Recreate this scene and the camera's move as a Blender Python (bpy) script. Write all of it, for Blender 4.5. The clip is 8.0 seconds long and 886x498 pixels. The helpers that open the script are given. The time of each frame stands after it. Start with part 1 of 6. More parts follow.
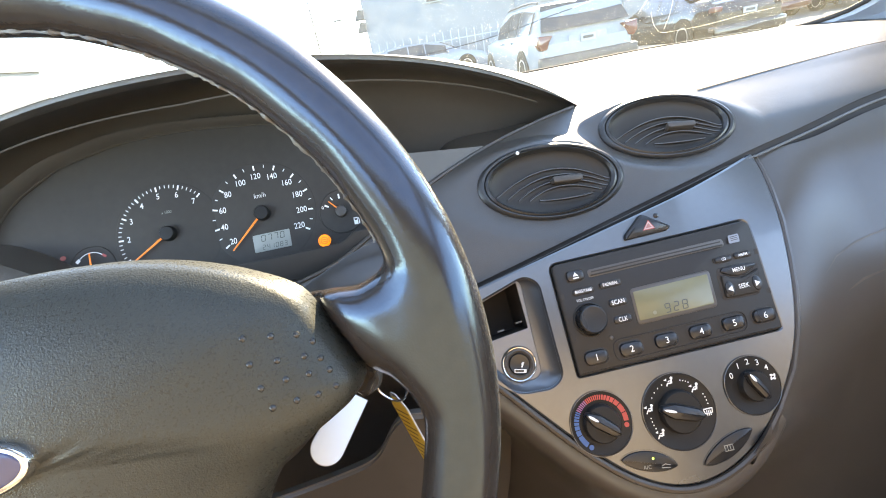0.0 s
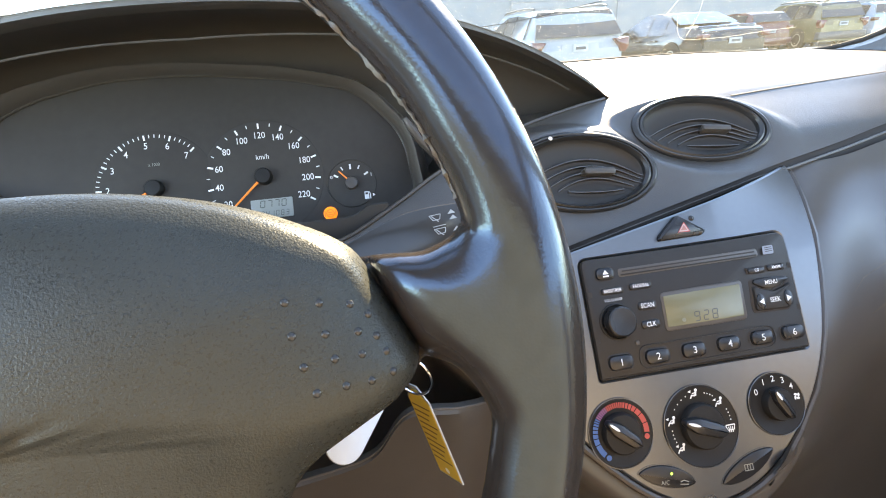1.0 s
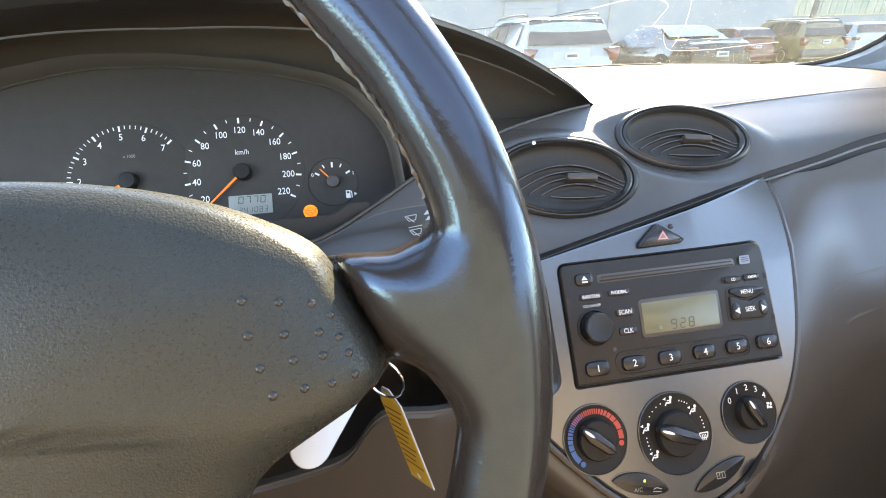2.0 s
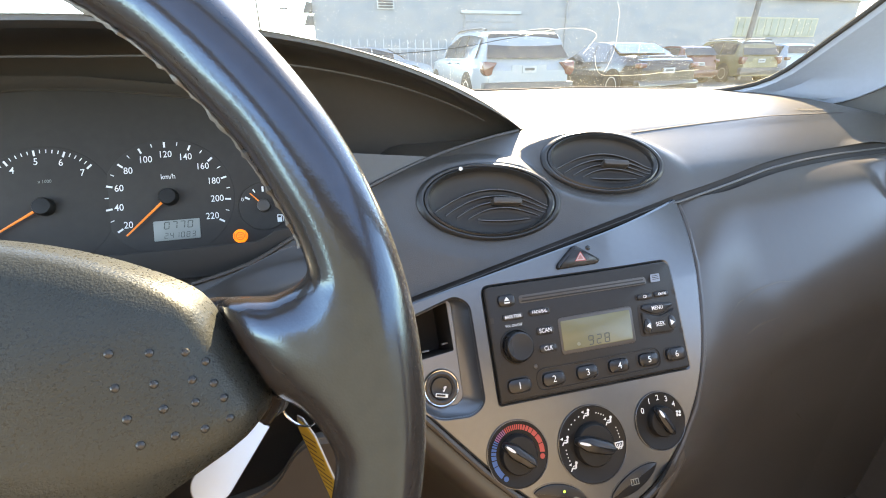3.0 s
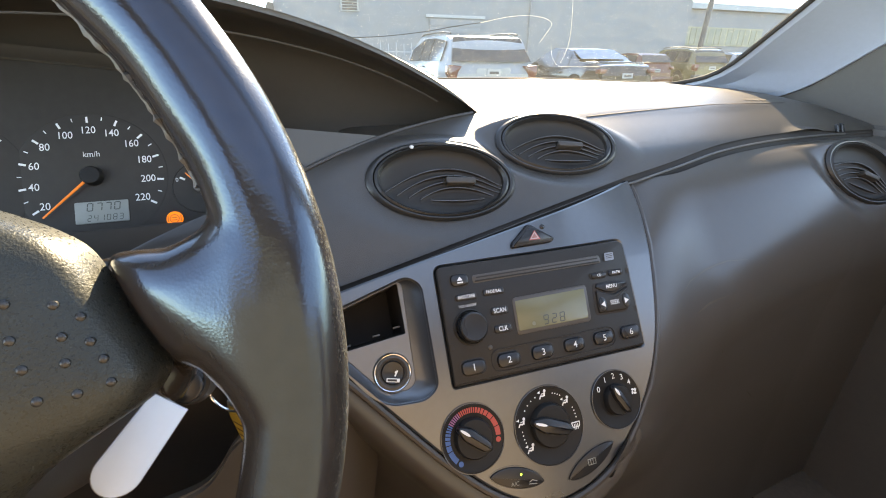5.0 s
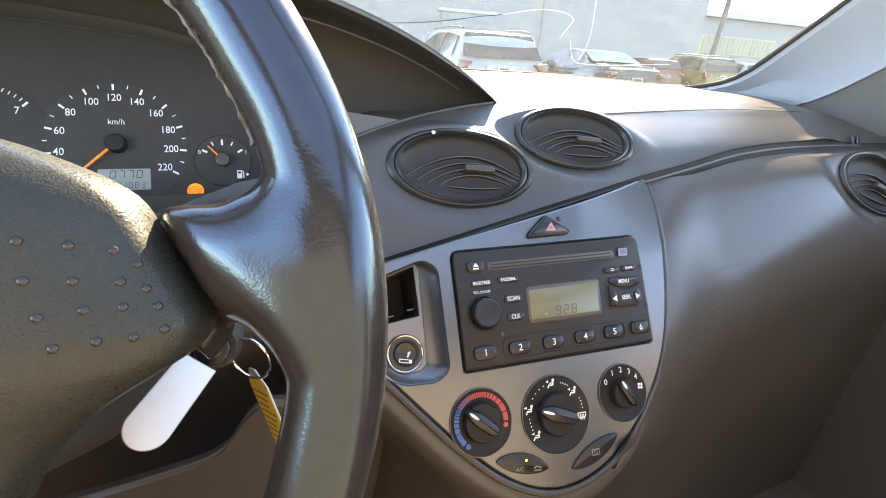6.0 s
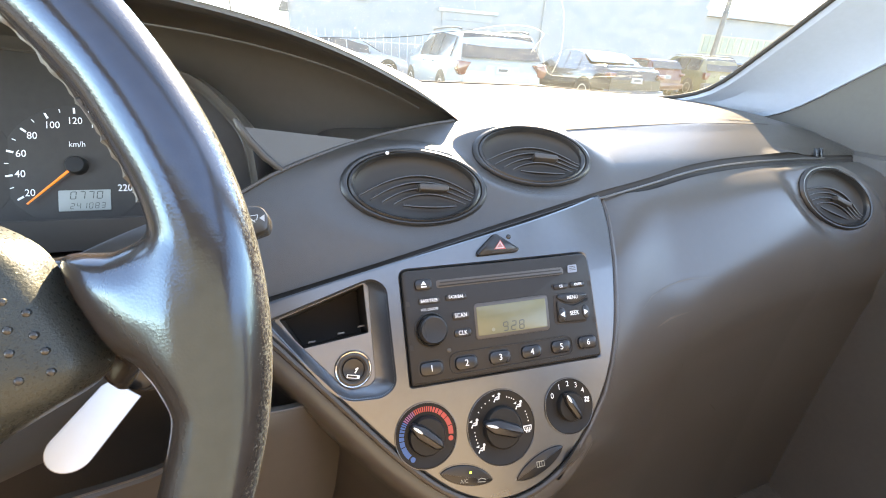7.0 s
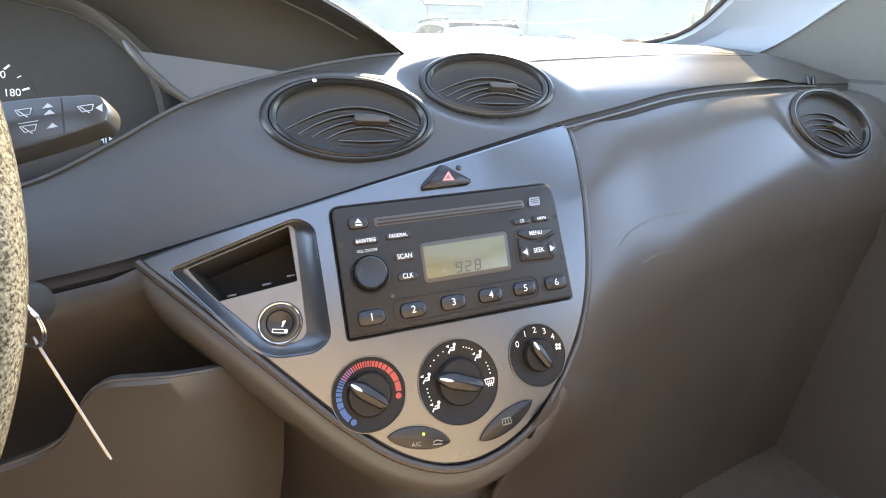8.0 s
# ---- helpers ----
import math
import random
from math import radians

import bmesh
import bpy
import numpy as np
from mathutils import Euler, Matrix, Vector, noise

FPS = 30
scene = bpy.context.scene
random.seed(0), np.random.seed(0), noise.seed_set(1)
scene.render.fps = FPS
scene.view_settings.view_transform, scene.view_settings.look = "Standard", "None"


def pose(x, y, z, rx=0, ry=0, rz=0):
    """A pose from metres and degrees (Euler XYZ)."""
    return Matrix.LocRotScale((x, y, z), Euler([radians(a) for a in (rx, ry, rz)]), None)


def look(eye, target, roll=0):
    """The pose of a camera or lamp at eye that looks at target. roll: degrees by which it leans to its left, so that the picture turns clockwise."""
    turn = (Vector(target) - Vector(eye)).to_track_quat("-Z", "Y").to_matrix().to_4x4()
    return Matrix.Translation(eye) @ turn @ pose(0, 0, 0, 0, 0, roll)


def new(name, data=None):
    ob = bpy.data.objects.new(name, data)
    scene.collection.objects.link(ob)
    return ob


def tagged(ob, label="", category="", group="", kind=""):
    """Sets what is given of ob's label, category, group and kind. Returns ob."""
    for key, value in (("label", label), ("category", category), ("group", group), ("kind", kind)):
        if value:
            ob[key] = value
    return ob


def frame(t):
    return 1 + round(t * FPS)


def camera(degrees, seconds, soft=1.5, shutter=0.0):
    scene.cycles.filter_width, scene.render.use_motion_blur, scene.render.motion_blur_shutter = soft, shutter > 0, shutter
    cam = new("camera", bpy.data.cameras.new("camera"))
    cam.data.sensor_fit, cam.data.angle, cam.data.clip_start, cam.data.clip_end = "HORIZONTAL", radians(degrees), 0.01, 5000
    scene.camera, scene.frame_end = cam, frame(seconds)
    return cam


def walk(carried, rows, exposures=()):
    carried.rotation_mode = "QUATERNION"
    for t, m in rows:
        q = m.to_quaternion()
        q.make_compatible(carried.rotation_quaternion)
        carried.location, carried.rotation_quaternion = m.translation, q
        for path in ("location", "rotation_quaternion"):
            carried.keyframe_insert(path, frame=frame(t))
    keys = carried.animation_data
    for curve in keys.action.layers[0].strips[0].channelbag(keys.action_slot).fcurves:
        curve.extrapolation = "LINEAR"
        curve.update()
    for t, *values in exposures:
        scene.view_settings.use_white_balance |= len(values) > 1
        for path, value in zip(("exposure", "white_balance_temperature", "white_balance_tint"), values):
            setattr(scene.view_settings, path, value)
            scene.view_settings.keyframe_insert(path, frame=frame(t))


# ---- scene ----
from mathutils.bvhtree import BVHTree

cam = camera(90.9, 8.0, soft=1.0)
PATH = [
    (0, (-0.208, -0.285, 1.075), (-0.088, 1.536, 0.256), -10.7),
    (0.5, (-0.221, -0.275, 1.063), (-0.09, 1.546, 0.246), -10.2),
    (1, (-0.248, -0.253, 1.055), (-0.012, 1.544, 0.21), -4.0),
    (1.2, (-0.247, -0.248, 1.049), (0.001, 1.547, 0.202), -3.3),
    (2.3, (-0.24, -0.256, 1.056), (0.061, 1.539, 0.227), -1.5),
    (2.5, (-0.246, -0.26, 1.059), (0.064, 1.537, 0.237), -1.5),
    (3, (-0.21, -0.263, 1.069), (0.244, 1.511, 0.264), -0.4),
    (3.5, (-0.169, -0.266, 1.063), (0.405, 1.478, 0.271), -0.2),
    (4, (-0.151, -0.269, 1.064), (0.448, 1.472, 0.283), -0.6),
    (4.5, (-0.166, -0.259, 1.046), (0.435, 1.48, 0.262), -0.7),
    (4.7, (-0.179, -0.263, 1.045), (0.418, 1.476, 0.258), -0.4),
    (5.8, (-0.209, -0.261, 1.038), (0.384, 1.471, 0.234), 3.2),
    (6, (-0.21, -0.264, 1.037), (0.382, 1.466, 0.226), 3.6),
    (6.5, (-0.2, -0.272, 1.05), (0.392, 1.455, 0.235), 3.8),
    (7, (-0.169, -0.282, 1.06), (0.419, 1.449, 0.248), 3.6),
    (7.5, (-0.157, -0.276, 1.034), (0.429, 1.455, 0.22), 1.7),
    (8, (-0.113, -0.272, 0.994), (0.47, 1.452, 0.164), 0.1),
]
walk(cam, [(t, look(eye, target, roll)) for t, eye, target, roll in PATH], exposures=((0.0, 4.27, 10400, 11), (0.5, 4.12, 10400, 11), (2.5, 4.18, 10700, 11), (3.5, 3.7, 10800, 11.5), (4.5, 3.55, 11300, 12.5), (6.5, 4.30, 11100, 12.5), (8.0, 4.5, 10800, 11.5)))

# ---- light ----
SUN_AZ, SUN_EL = 28.0, 27.5      # degrees right of straight ahead, and up
world = bpy.data.worlds.new("sky")
scene.world = world
world.use_nodes = True
wn = world.node_tree.nodes
sky = wn.new("ShaderNodeTexSky")
sky.sky_type, sky.sun_disc = "NISHITA", False
sky.sun_elevation, sky.sun_rotation = radians(SUN_EL), radians(SUN_AZ)
sky.air_density, sky.dust_density, sky.ozone_density = 0.62, 0.0, 3.0
wn["Background"].inputs["Strength"].default_value = 0.15
world.node_tree.links.new(sky.outputs["Color"], wn["Background"].inputs["Color"])
sun_dir = Vector((math.sin(radians(SUN_AZ)) * math.cos(radians(SUN_EL)), math.cos(radians(SUN_AZ)) * math.cos(radians(SUN_EL)), math.sin(radians(SUN_EL))))
sun = new("sun", bpy.data.lights.new("sun", "SUN"))
sun.data.energy, sun.data.angle, sun.data.color = 2.0, radians(0.5), (1.0, 0.96, 0.88)
sun.matrix_world = look(sun_dir * 50, (0, 0, 0))


# ---- materials ----
def material(name, color, rough=0.5, metal=0.0, vary=0.15, scale=40.0, bump=0.0, bump_scale=800.0, wear=None, wear_amount=0.0, wear_scale=30.0, coat=0.0, transmission=0.0, emit=0.0, spec=0.5, bump_kind="noise", rough_vary=0.08, crease=0.0, crease_scale=120.0):
    m = bpy.data.materials.new(name)
    m.use_nodes = True
    nt = m.node_tree
    n, l = nt.nodes, nt.links
    b = n["Principled BSDF"]
    b.inputs["Metallic"].default_value = metal
    b.inputs["Coat Weight"].default_value = coat
    b.inputs["Specular IOR Level"].default_value = spec
    if transmission:
        b.inputs["Transmission Weight"].default_value = transmission
        b.inputs["IOR"].default_value = 1.45
    tc = n.new("ShaderNodeTexCoord")
    big = n.new("ShaderNodeTexNoise")
    big.inputs["Scale"].default_value, big.inputs["Detail"].default_value = scale * 0.2, 5
    fine = n.new("ShaderNodeTexNoise")
    fine.inputs["Scale"].default_value, fine.inputs["Detail"].default_value = scale * 3, 4
    for t in (big, fine):
        l.new(tc.outputs["Object"], t.inputs["Vector"])
    add = n.new("ShaderNodeMath")
    add.operation = "MULTIPLY_ADD"
    l.new(fine.outputs["Fac"], add.inputs[0])
    add.inputs[1].default_value = 0.5
    l.new(big.outputs["Fac"], add.inputs[2])
    rng = n.new("ShaderNodeMapRange")
    rng.inputs["From Min"].default_value, rng.inputs["From Max"].default_value = 0.45, 1.05
    rng.inputs["To Min"].default_value, rng.inputs["To Max"].default_value = 1 - vary, 1 + vary
    l.new(add.outputs[0], rng.inputs["Value"])
    mul = n.new("ShaderNodeVectorMath")
    mul.operation = "SCALE"
    mul.inputs[0].default_value = color
    l.new(rng.outputs[0], mul.inputs["Scale"])
    col = mul.outputs[0]
    if wear:
        wnse = n.new("ShaderNodeTexNoise")
        wnse.inputs["Scale"].default_value, wnse.inputs["Detail"].default_value, wnse.inputs["Roughness"].default_value = wear_scale, 8, 0.7
        l.new(tc.outputs["Object"], wnse.inputs["Vector"])
        wr = n.new("ShaderNodeMapRange")
        wr.inputs["From Min"].default_value, wr.inputs["From Max"].default_value = 0.62 - wear_amount * 0.2, 0.68
        l.new(wnse.outputs["Fac"], wr.inputs["Value"])
        mix = n.new("ShaderNodeMix")
        mix.data_type = "RGBA"
        l.new(wr.outputs[0], mix.inputs["Factor"])
        l.new(col, mix.inputs["A"])
        mix.inputs["B"].default_value = (*wear, 1)
        col = mix.outputs["Result"]
    l.new(col, b.inputs["Base Color"])
    rr = n.new("ShaderNodeMapRange")
    rr.inputs["To Min"].default_value, rr.inputs["To Max"].default_value = max(0.02, rough - rough_vary), min(1, rough + rough_vary)
    l.new(big.outputs["Fac"], rr.inputs["Value"])
    l.new(rr.outputs[0], b.inputs["Roughness"])
    if bump:
        if bump_kind == "cell":
            g = n.new("ShaderNodeTexVoronoi")
            g.inputs["Scale"].default_value = bump_scale
            out = g.outputs["Distance"]
        else:
            g = n.new("ShaderNodeTexNoise")
            g.inputs["Scale"].default_value, g.inputs["Detail"].default_value = bump_scale, 3
            out = g.outputs["Fac"]
        l.new(tc.outputs["Object"], g.inputs["Vector"])
        bp = n.new("ShaderNodeBump")
        bp.inputs["Strength"].default_value, bp.inputs["Distance"].default_value = bump, 0.0006
        l.new(out, bp.inputs["Height"])
        if crease:
            cr = n.new("ShaderNodeTexNoise")
            cr.inputs["Scale"].default_value, cr.inputs["Detail"].default_value, cr.inputs["Distortion"].default_value = crease_scale, 4, 1.2
            l.new(tc.outputs["Object"], cr.inputs["Vector"])
            b2 = n.new("ShaderNodeBump")
            b2.inputs["Strength"].default_value, b2.inputs["Distance"].default_value = crease, 0.003
            l.new(cr.outputs["Fac"], b2.inputs["Height"])
            l.new(b2.outputs[0], bp.inputs["Normal"])
        l.new(bp.outputs[0], b.inputs["Normal"])
    if emit:
        l.new(col, b.inputs["Emission Color"])
        b.inputs["Emission Strength"].default_value = emit
    return m


DASH_UP = material("dash_top_vinyl", (0.056, 0.047, 0.039), 0.40, vary=0.10, spec=0.7, bump=0.30, bump_scale=1500, bump_kind="cell")
DASH_MID = material("dash_grey_plastic", (0.055, 0.046, 0.038), 0.38, vary=0.08, bump=0.15, bump_scale=1700, bump_kind="cell")
DASH_LOW = material("dash_lower_plastic", (0.078, 0.067, 0.057), 0.30, vary=0.06, rough_vary=0.03, spec=0.52)
GAP = material("black_gap", (0.034, 0.029, 0.025), 0.8, vary=0.1)
SILVER = material("silver_painted_plastic", (0.155, 0.162, 0.170), 0.30, metal=0.88, vary=0.05, scale=60, bump=0.05, bump_scale=1500)
SCUFF = material("pale_scuff", (0.105, 0.090, 0.074), 0.5, vary=0.3, scale=200)
# dash plastic made paler, for the sky light the cheek catches
CHEEK = material("lightened_dash_plastic", (0.074, 0.068, 0.061), 0.45, vary=0.06, bump=0.10, bump_scale=1700, bump_kind="cell")
POCKET = material("silver_pocket_liner", (0.22, 0.21, 0.20), 0.50, metal=0.25, vary=0.08, bump=0.1, bump_scale=1200)
BLACK = material("black_plastic", (0.068, 0.058, 0.049), 0.42, vary=0.1, bump=0.08, bump_scale=1500)
RADIO = material("radio_face_plastic", (0.028, 0.025, 0.022), 0.50, vary=0.10, bump=0.12, bump_scale=1800, spec=0.30)
KNOB = material("heater_dial_plastic", (0.016, 0.015, 0.014), 0.50, vary=0.1, bump=0.05, bump_scale=1500, spec=0.25)
# white print darkened to grey, for the shade on the stalk
SHADED_PRINT = material("shaded_white_print", (0.42, 0.42, 0.41), 0.6, vary=0.05)
STALK = material("stalk_plastic", (0.045, 0.041, 0.037), 0.22, vary=0.1, bump=0.04, bump_scale=1500, spec=0.6)
VENT = material("vent_black_plastic", (0.026, 0.025, 0.024), 0.34, vary=0.1, bump=0.05, bump_scale=1500)
BUTTON = material("glossy_black_button", (0.016, 0.016, 0.017), 0.28, vary=0.1, bump=0.05, bump_scale=900)
def wear_band(m, centre, axis, inner, outer, color, scale):
    """Pales a ring towards its outside: speckles, part rubbed finish, part painted sun highlight."""
    n, l = m.node_tree.nodes, m.node_tree.links
    b = n["Principled BSDF"]
    old = b.inputs["Base Color"].links[0].from_socket
    tc, sub, dot, sc, flat, ln = (n.new("ShaderNodeTexCoord"), n.new("ShaderNodeVectorMath"), n.new("ShaderNodeVectorMath"), n.new("ShaderNodeVectorMath"), n.new("ShaderNodeVectorMath"), n.new("ShaderNodeVectorMath"))
    sub.operation, dot.operation, sc.operation, flat.operation, ln.operation = "SUBTRACT", "DOT_PRODUCT", "SCALE", "SUBTRACT", "LENGTH"
    sub.inputs[1].default_value, dot.inputs[1].default_value, sc.inputs[0].default_value = centre, axis, axis
    l.new(tc.outputs["Object"], sub.inputs[0])
    l.new(sub.outputs[0], dot.inputs[0])
    l.new(dot.outputs["Value"], sc.inputs["Scale"])
    l.new(sub.outputs[0], flat.inputs[0])
    l.new(sc.outputs[0], flat.inputs[1])
    l.new(flat.outputs[0], ln.inputs[0])
    band = n.new("ShaderNodeMapRange")
    band.inputs["From Min"].default_value, band.inputs["From Max"].default_value = inner, outer
    band.inputs["To Min"].default_value, band.inputs["To Max"].default_value = 0.0, 0.42
    l.new(ln.outputs["Value"], band.inputs["Value"])
    ns = n.new("ShaderNodeTexNoise")
    ns.inputs["Scale"].default_value, ns.inputs["Detail"].default_value, ns.inputs["Roughness"].default_value = scale, 6, 0.65
    l.new(tc.outputs["Object"], ns.inputs["Vector"])
    add = n.new("ShaderNodeMath")
    l.new(ns.outputs["Fac"], add.inputs[0])
    l.new(band.outputs[0], add.inputs[1])
    cut = n.new("ShaderNodeMapRange")
    cut.inputs["From Min"].default_value, cut.inputs["From Max"].default_value = 0.70, 0.95
    l.new(add.outputs[0], cut.inputs["Value"])
    mix = n.new("ShaderNodeMix")
    mix.data_type = "RGBA"
    l.new(cut.outputs[0], mix.inputs["Factor"])
    l.new(old, mix.inputs["A"])
    mix.inputs["B"].default_value = (*color, 1)
    l.new(mix.outputs["Result"], b.inputs["Base Color"])
    return m


LEATHER = material("worn_black_leather", (0.030, 0.024, 0.020), 0.19, vary=0.25, scale=50, bump=0.045, bump_scale=1000, bump_kind="cell", crease=0.010, crease_scale=260, rough_vary=0.08, spec=0.80)
SPOKE = material("smooth_black_leather", (0.019, 0.018, 0.017), 0.27, vary=0.2, scale=50, bump=0.05, bump_scale=1500, bump_kind="cell", crease=0.010, crease_scale=260, rough_vary=0.10, spec=0.68)
PAD = material("airbag_cover_vinyl", (0.030, 0.032, 0.028), 0.24, vary=0.14, scale=30, bump=0.34, bump_scale=1250, rough_vary=0.06, spec=0.36)
FRAYED = material("frayed_leather", (0.070, 0.064, 0.054), 0.42, vary=0.35, scale=300, bump=0.2, bump_scale=900)
PAD_DOT = material("polished_cover_vinyl", (0.029, 0.030, 0.029), 0.26, vary=0.1, spec=0.5)
# faint green put into the cover's sheen, to colour its sunlit band
PAD.node_tree.nodes["Principled BSDF"].inputs["Specular Tint"].default_value = (0.90, 1.0, 0.98, 1.0)
pn, pl = PAD.node_tree.nodes, PAD.node_tree.links
fleck, level, where = pn.new("ShaderNodeTexNoise"), pn.new("ShaderNodeMapRange"), pn.new("ShaderNodeTexCoord")
fleck.inputs["Scale"].default_value, fleck.inputs["Detail"].default_value = 900, 2
level.inputs["From Min"].default_value, level.inputs["From Max"].default_value = 0.54, 0.64
level.inputs["To Min"].default_value, level.inputs["To Max"].default_value = 0.38, 0.22
pl.new(where.outputs["Object"], fleck.inputs["Vector"])
pl.new(fleck.outputs["Fac"], level.inputs["Value"])
pl.new(level.outputs[0], pn["Principled BSDF"].inputs["Roughness"])
# blue put into the leather's sheen, in place of reflected sky
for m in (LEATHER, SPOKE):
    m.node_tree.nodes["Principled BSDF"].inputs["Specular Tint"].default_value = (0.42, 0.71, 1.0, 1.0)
# same for the dash plastics: the sky's blue is set in their sheen
for m, tint in ((DASH_LOW, (0.70, 0.87, 1.0, 1.0)), (DASH_UP, (0.84, 0.93, 1.0, 1.0))):
    m.node_tree.nodes["Principled BSDF"].inputs["Specular Tint"].default_value = tint
WHITE = material("white_print", (0.78, 0.78, 0.76), 0.6, vary=0.05)
# needle colour with a faint glow added, though needles are no lamps
ORANGE = material("glowing_orange_needle", (0.80, 0.22, 0.03), 0.5, vary=0.05, emit=0.03)
AMBER = material("lit_amber_lamp", (0.95, 0.22, 0.012), 0.5, vary=0.05, emit=0.09)
DIAL = material("dial_face_print", (0.050, 0.045, 0.040), 0.6, vary=0.15, bump=0.05, bump_scale=1500, spec=0.2)
LCD = material("lcd_olive", (0.175, 0.168, 0.100), 0.25, vary=0.06, scale=30)
LCD2 = material("odometer_lcd_grey", (0.27, 0.28, 0.25), 0.35, vary=0.06)
SEG = material("lcd_segment", (0.05, 0.055, 0.045), 0.4, vary=0.05)
RED = material("red_print", (0.46, 0.065, 0.05), 0.5, vary=0.05)
BLUE = material("blue_print", (0.030, 0.11, 0.30), 0.5, vary=0.05)
CHROME = material("chrome", (0.75, 0.75, 0.75), 0.15, metal=1.0, vary=0.03)
GREEN = material("lit_green_lamp", (0.35, 0.9, 0.1), 0.5, emit=0.25)
TAG_W = material("white_plastic_tag", (0.66, 0.74, 0.82), 0.45, vary=0.04)
TAG_Y = material("yellow_card_tag", (0.60, 0.43, 0.08), 0.5, vary=0.12)
TAG_INK = material("tag_ink", (0.16, 0.10, 0.03), 0.6)
TRIM = material("pillar_trim_grey", (0.34, 0.385, 0.46), 0.55, vary=0.06, bump=0.12, bump_scale=900)
HEAD = material("headliner_fabric", (0.36, 0.37, 0.38), 0.9, vary=0.08, bump=0.3, bump_scale=700)
CARPET = material("grey_carpet", (0.20, 0.185, 0.17), 0.95, vary=0.3, bump=0.6, bump_scale=300)
DUST = bpy.data.materials.new("windscreen_dust")
DUST.use_nodes = True
nd = DUST.node_tree
nd.nodes.remove(nd.nodes["Principled BSDF"])
tr = nd.nodes.new("ShaderNodeBsdfTranslucent")
tr.inputs["Color"].default_value = (0.82, 0.80, 0.70, 1)
nd.links.new(tr.outputs[0], nd.nodes["Material Output"].inputs["Surface"])
FLOOR = material("dark_floor_carpet", (0.085, 0.073, 0.062), 0.95, vary=0.3, bump=0.6, bump_scale=300)
DOOR = material("dark_door_plastic", (0.10, 0.090, 0.080), 0.55, vary=0.1, bump=0.1, bump_scale=1200)
SLAT_GLINT = material("glint_grey_plastic", (0.10, 0.10, 0.10), 0.28, vary=0.08)
# colours of the two bounce walls added behind the dash
LEFT_BOUNCE = material("left_bounce_cloth", (0.25, 0.200, 0.155), 0.95, vary=0.2, bump=0.4, bump_scale=500)
RIGHT_BOUNCE = material("right_bounce_cloth", (0.26, 0.22, 0.18), 0.95, vary=0.2, bump=0.4, bump_scale=500)
BADGE = material("blue_enamel", (0.030, 0.045, 0.11), 0.25, coat=0.6)


# ---- mesh helpers ----
def part(name, bm, mat, parent=None, label="", sharp=35.0):
    bmesh.ops.remove_doubles(bm, verts=bm.verts, dist=1e-6)
    bmesh.ops.recalc_face_normals(bm, faces=bm.faces)
    me = bpy.data.meshes.new(name)
    bm.to_mesh(me)
    bm.free()
    me.polygons.foreach_set("use_smooth", [True] * len(me.polygons))
    me.set_sharp_from_angle(angle=radians(sharp))
    me.materials.append(mat)
    ob = new(name, me)
    ob.parent = parent
    return tagged(ob, label)


def thing(name, label, category, at=(0, 0, 0), group="", kind=""):
    ob = new(name)
    ob.empty_display_size = 0.02
    return tagged(ob, label, category, group, kind)


def sheet(rows, bm=None):
    """Quads over rows of points of one length."""
    bm = bm or bmesh.new()
    vs = [[bm.verts.new(p) for p in r] for r in rows]
    for a, b in zip(vs, vs[1:]):
        for i in range(len(a) - 1):
            bm.faces.new((a[i], a[i + 1], b[i + 1], b[i]))
    return bm


def loops(rings, bm=None, close=True, cap0=False, cap1=False):
    """Skin over closed rings of points of one length."""
    bm = bm or bmesh.new()
    vs = [[bm.verts.new(p) for p in r] for r in rings]
    k = len(vs[0])
    for a, b in zip(vs, vs[1:]):
        for i in range(k):
            bm.faces.new((a[i], a[(i + 1) % k], b[(i + 1) % k], b[i]))
    if cap0:
        bm.faces.new(vs[0])
    if cap1:
        bm.faces.new(vs[-1])
    return bm


def inset(pts, d):
    """Closed 2D outline moved inwards by d (outline runs counter-clockwise)."""
    out = []
    k = len(pts)
    for i in range(k):
        a, b, c = Vector(pts[i - 1]), Vector(pts[i]), Vector(pts[(i + 1) % k])
        u, w = (b - a).normalized(), (c - b).normalized()
        n1, n2 = Vector((-u.y, u.x)), Vector((-w.y, w.x))
        m = (n1 + n2)
        m = m / max(0.3, m.length_squared / 2) if m.length > 1e-6 else n1
        out.append(tuple(b + m * d))
    return out


def ccw(pts):
    area = sum(a[0] * b[1] - b[0] * a[1] for a, b in zip(pts, pts[1:] + pts[:1]))
    return list(pts) if area > 0 else list(reversed(pts))


def rounded(pts, r, seg=5):
    """Round the corners of a closed 2D outline."""
    out = []
    k = len(pts)
    for i in range(k):
        a, b, c = Vector(pts[i - 1]), Vector(pts[i]), Vector(pts[(i + 1) % k])
        ri = r[i] if isinstance(r, (list, tuple)) else r
        ri = min(ri, (a - b).length * 0.48, (c - b).length * 0.48)
        p, q = b + (a - b).normalized() * ri, b + (c - b).normalized() * ri
        for s in range(seg + 1):
            t = s / seg
            out.append(tuple(p * (1 - t) ** 2 + b * 2 * t * (1 - t) + q * t * t))
    return out


def eased(pts, times=2):
    """Cuts the corners of an open line, its ends kept."""
    for _ in range(times):
        out = [pts[0]]
        for a, b in zip(pts, pts[1:]):
            out += [(a[0] * 0.75 + b[0] * 0.25, a[1] * 0.75 + b[1] * 0.25), (a[0] * 0.25 + b[0] * 0.75, a[1] * 0.25 + b[1] * 0.75)]
        pts = out + [pts[-1]]
    return pts


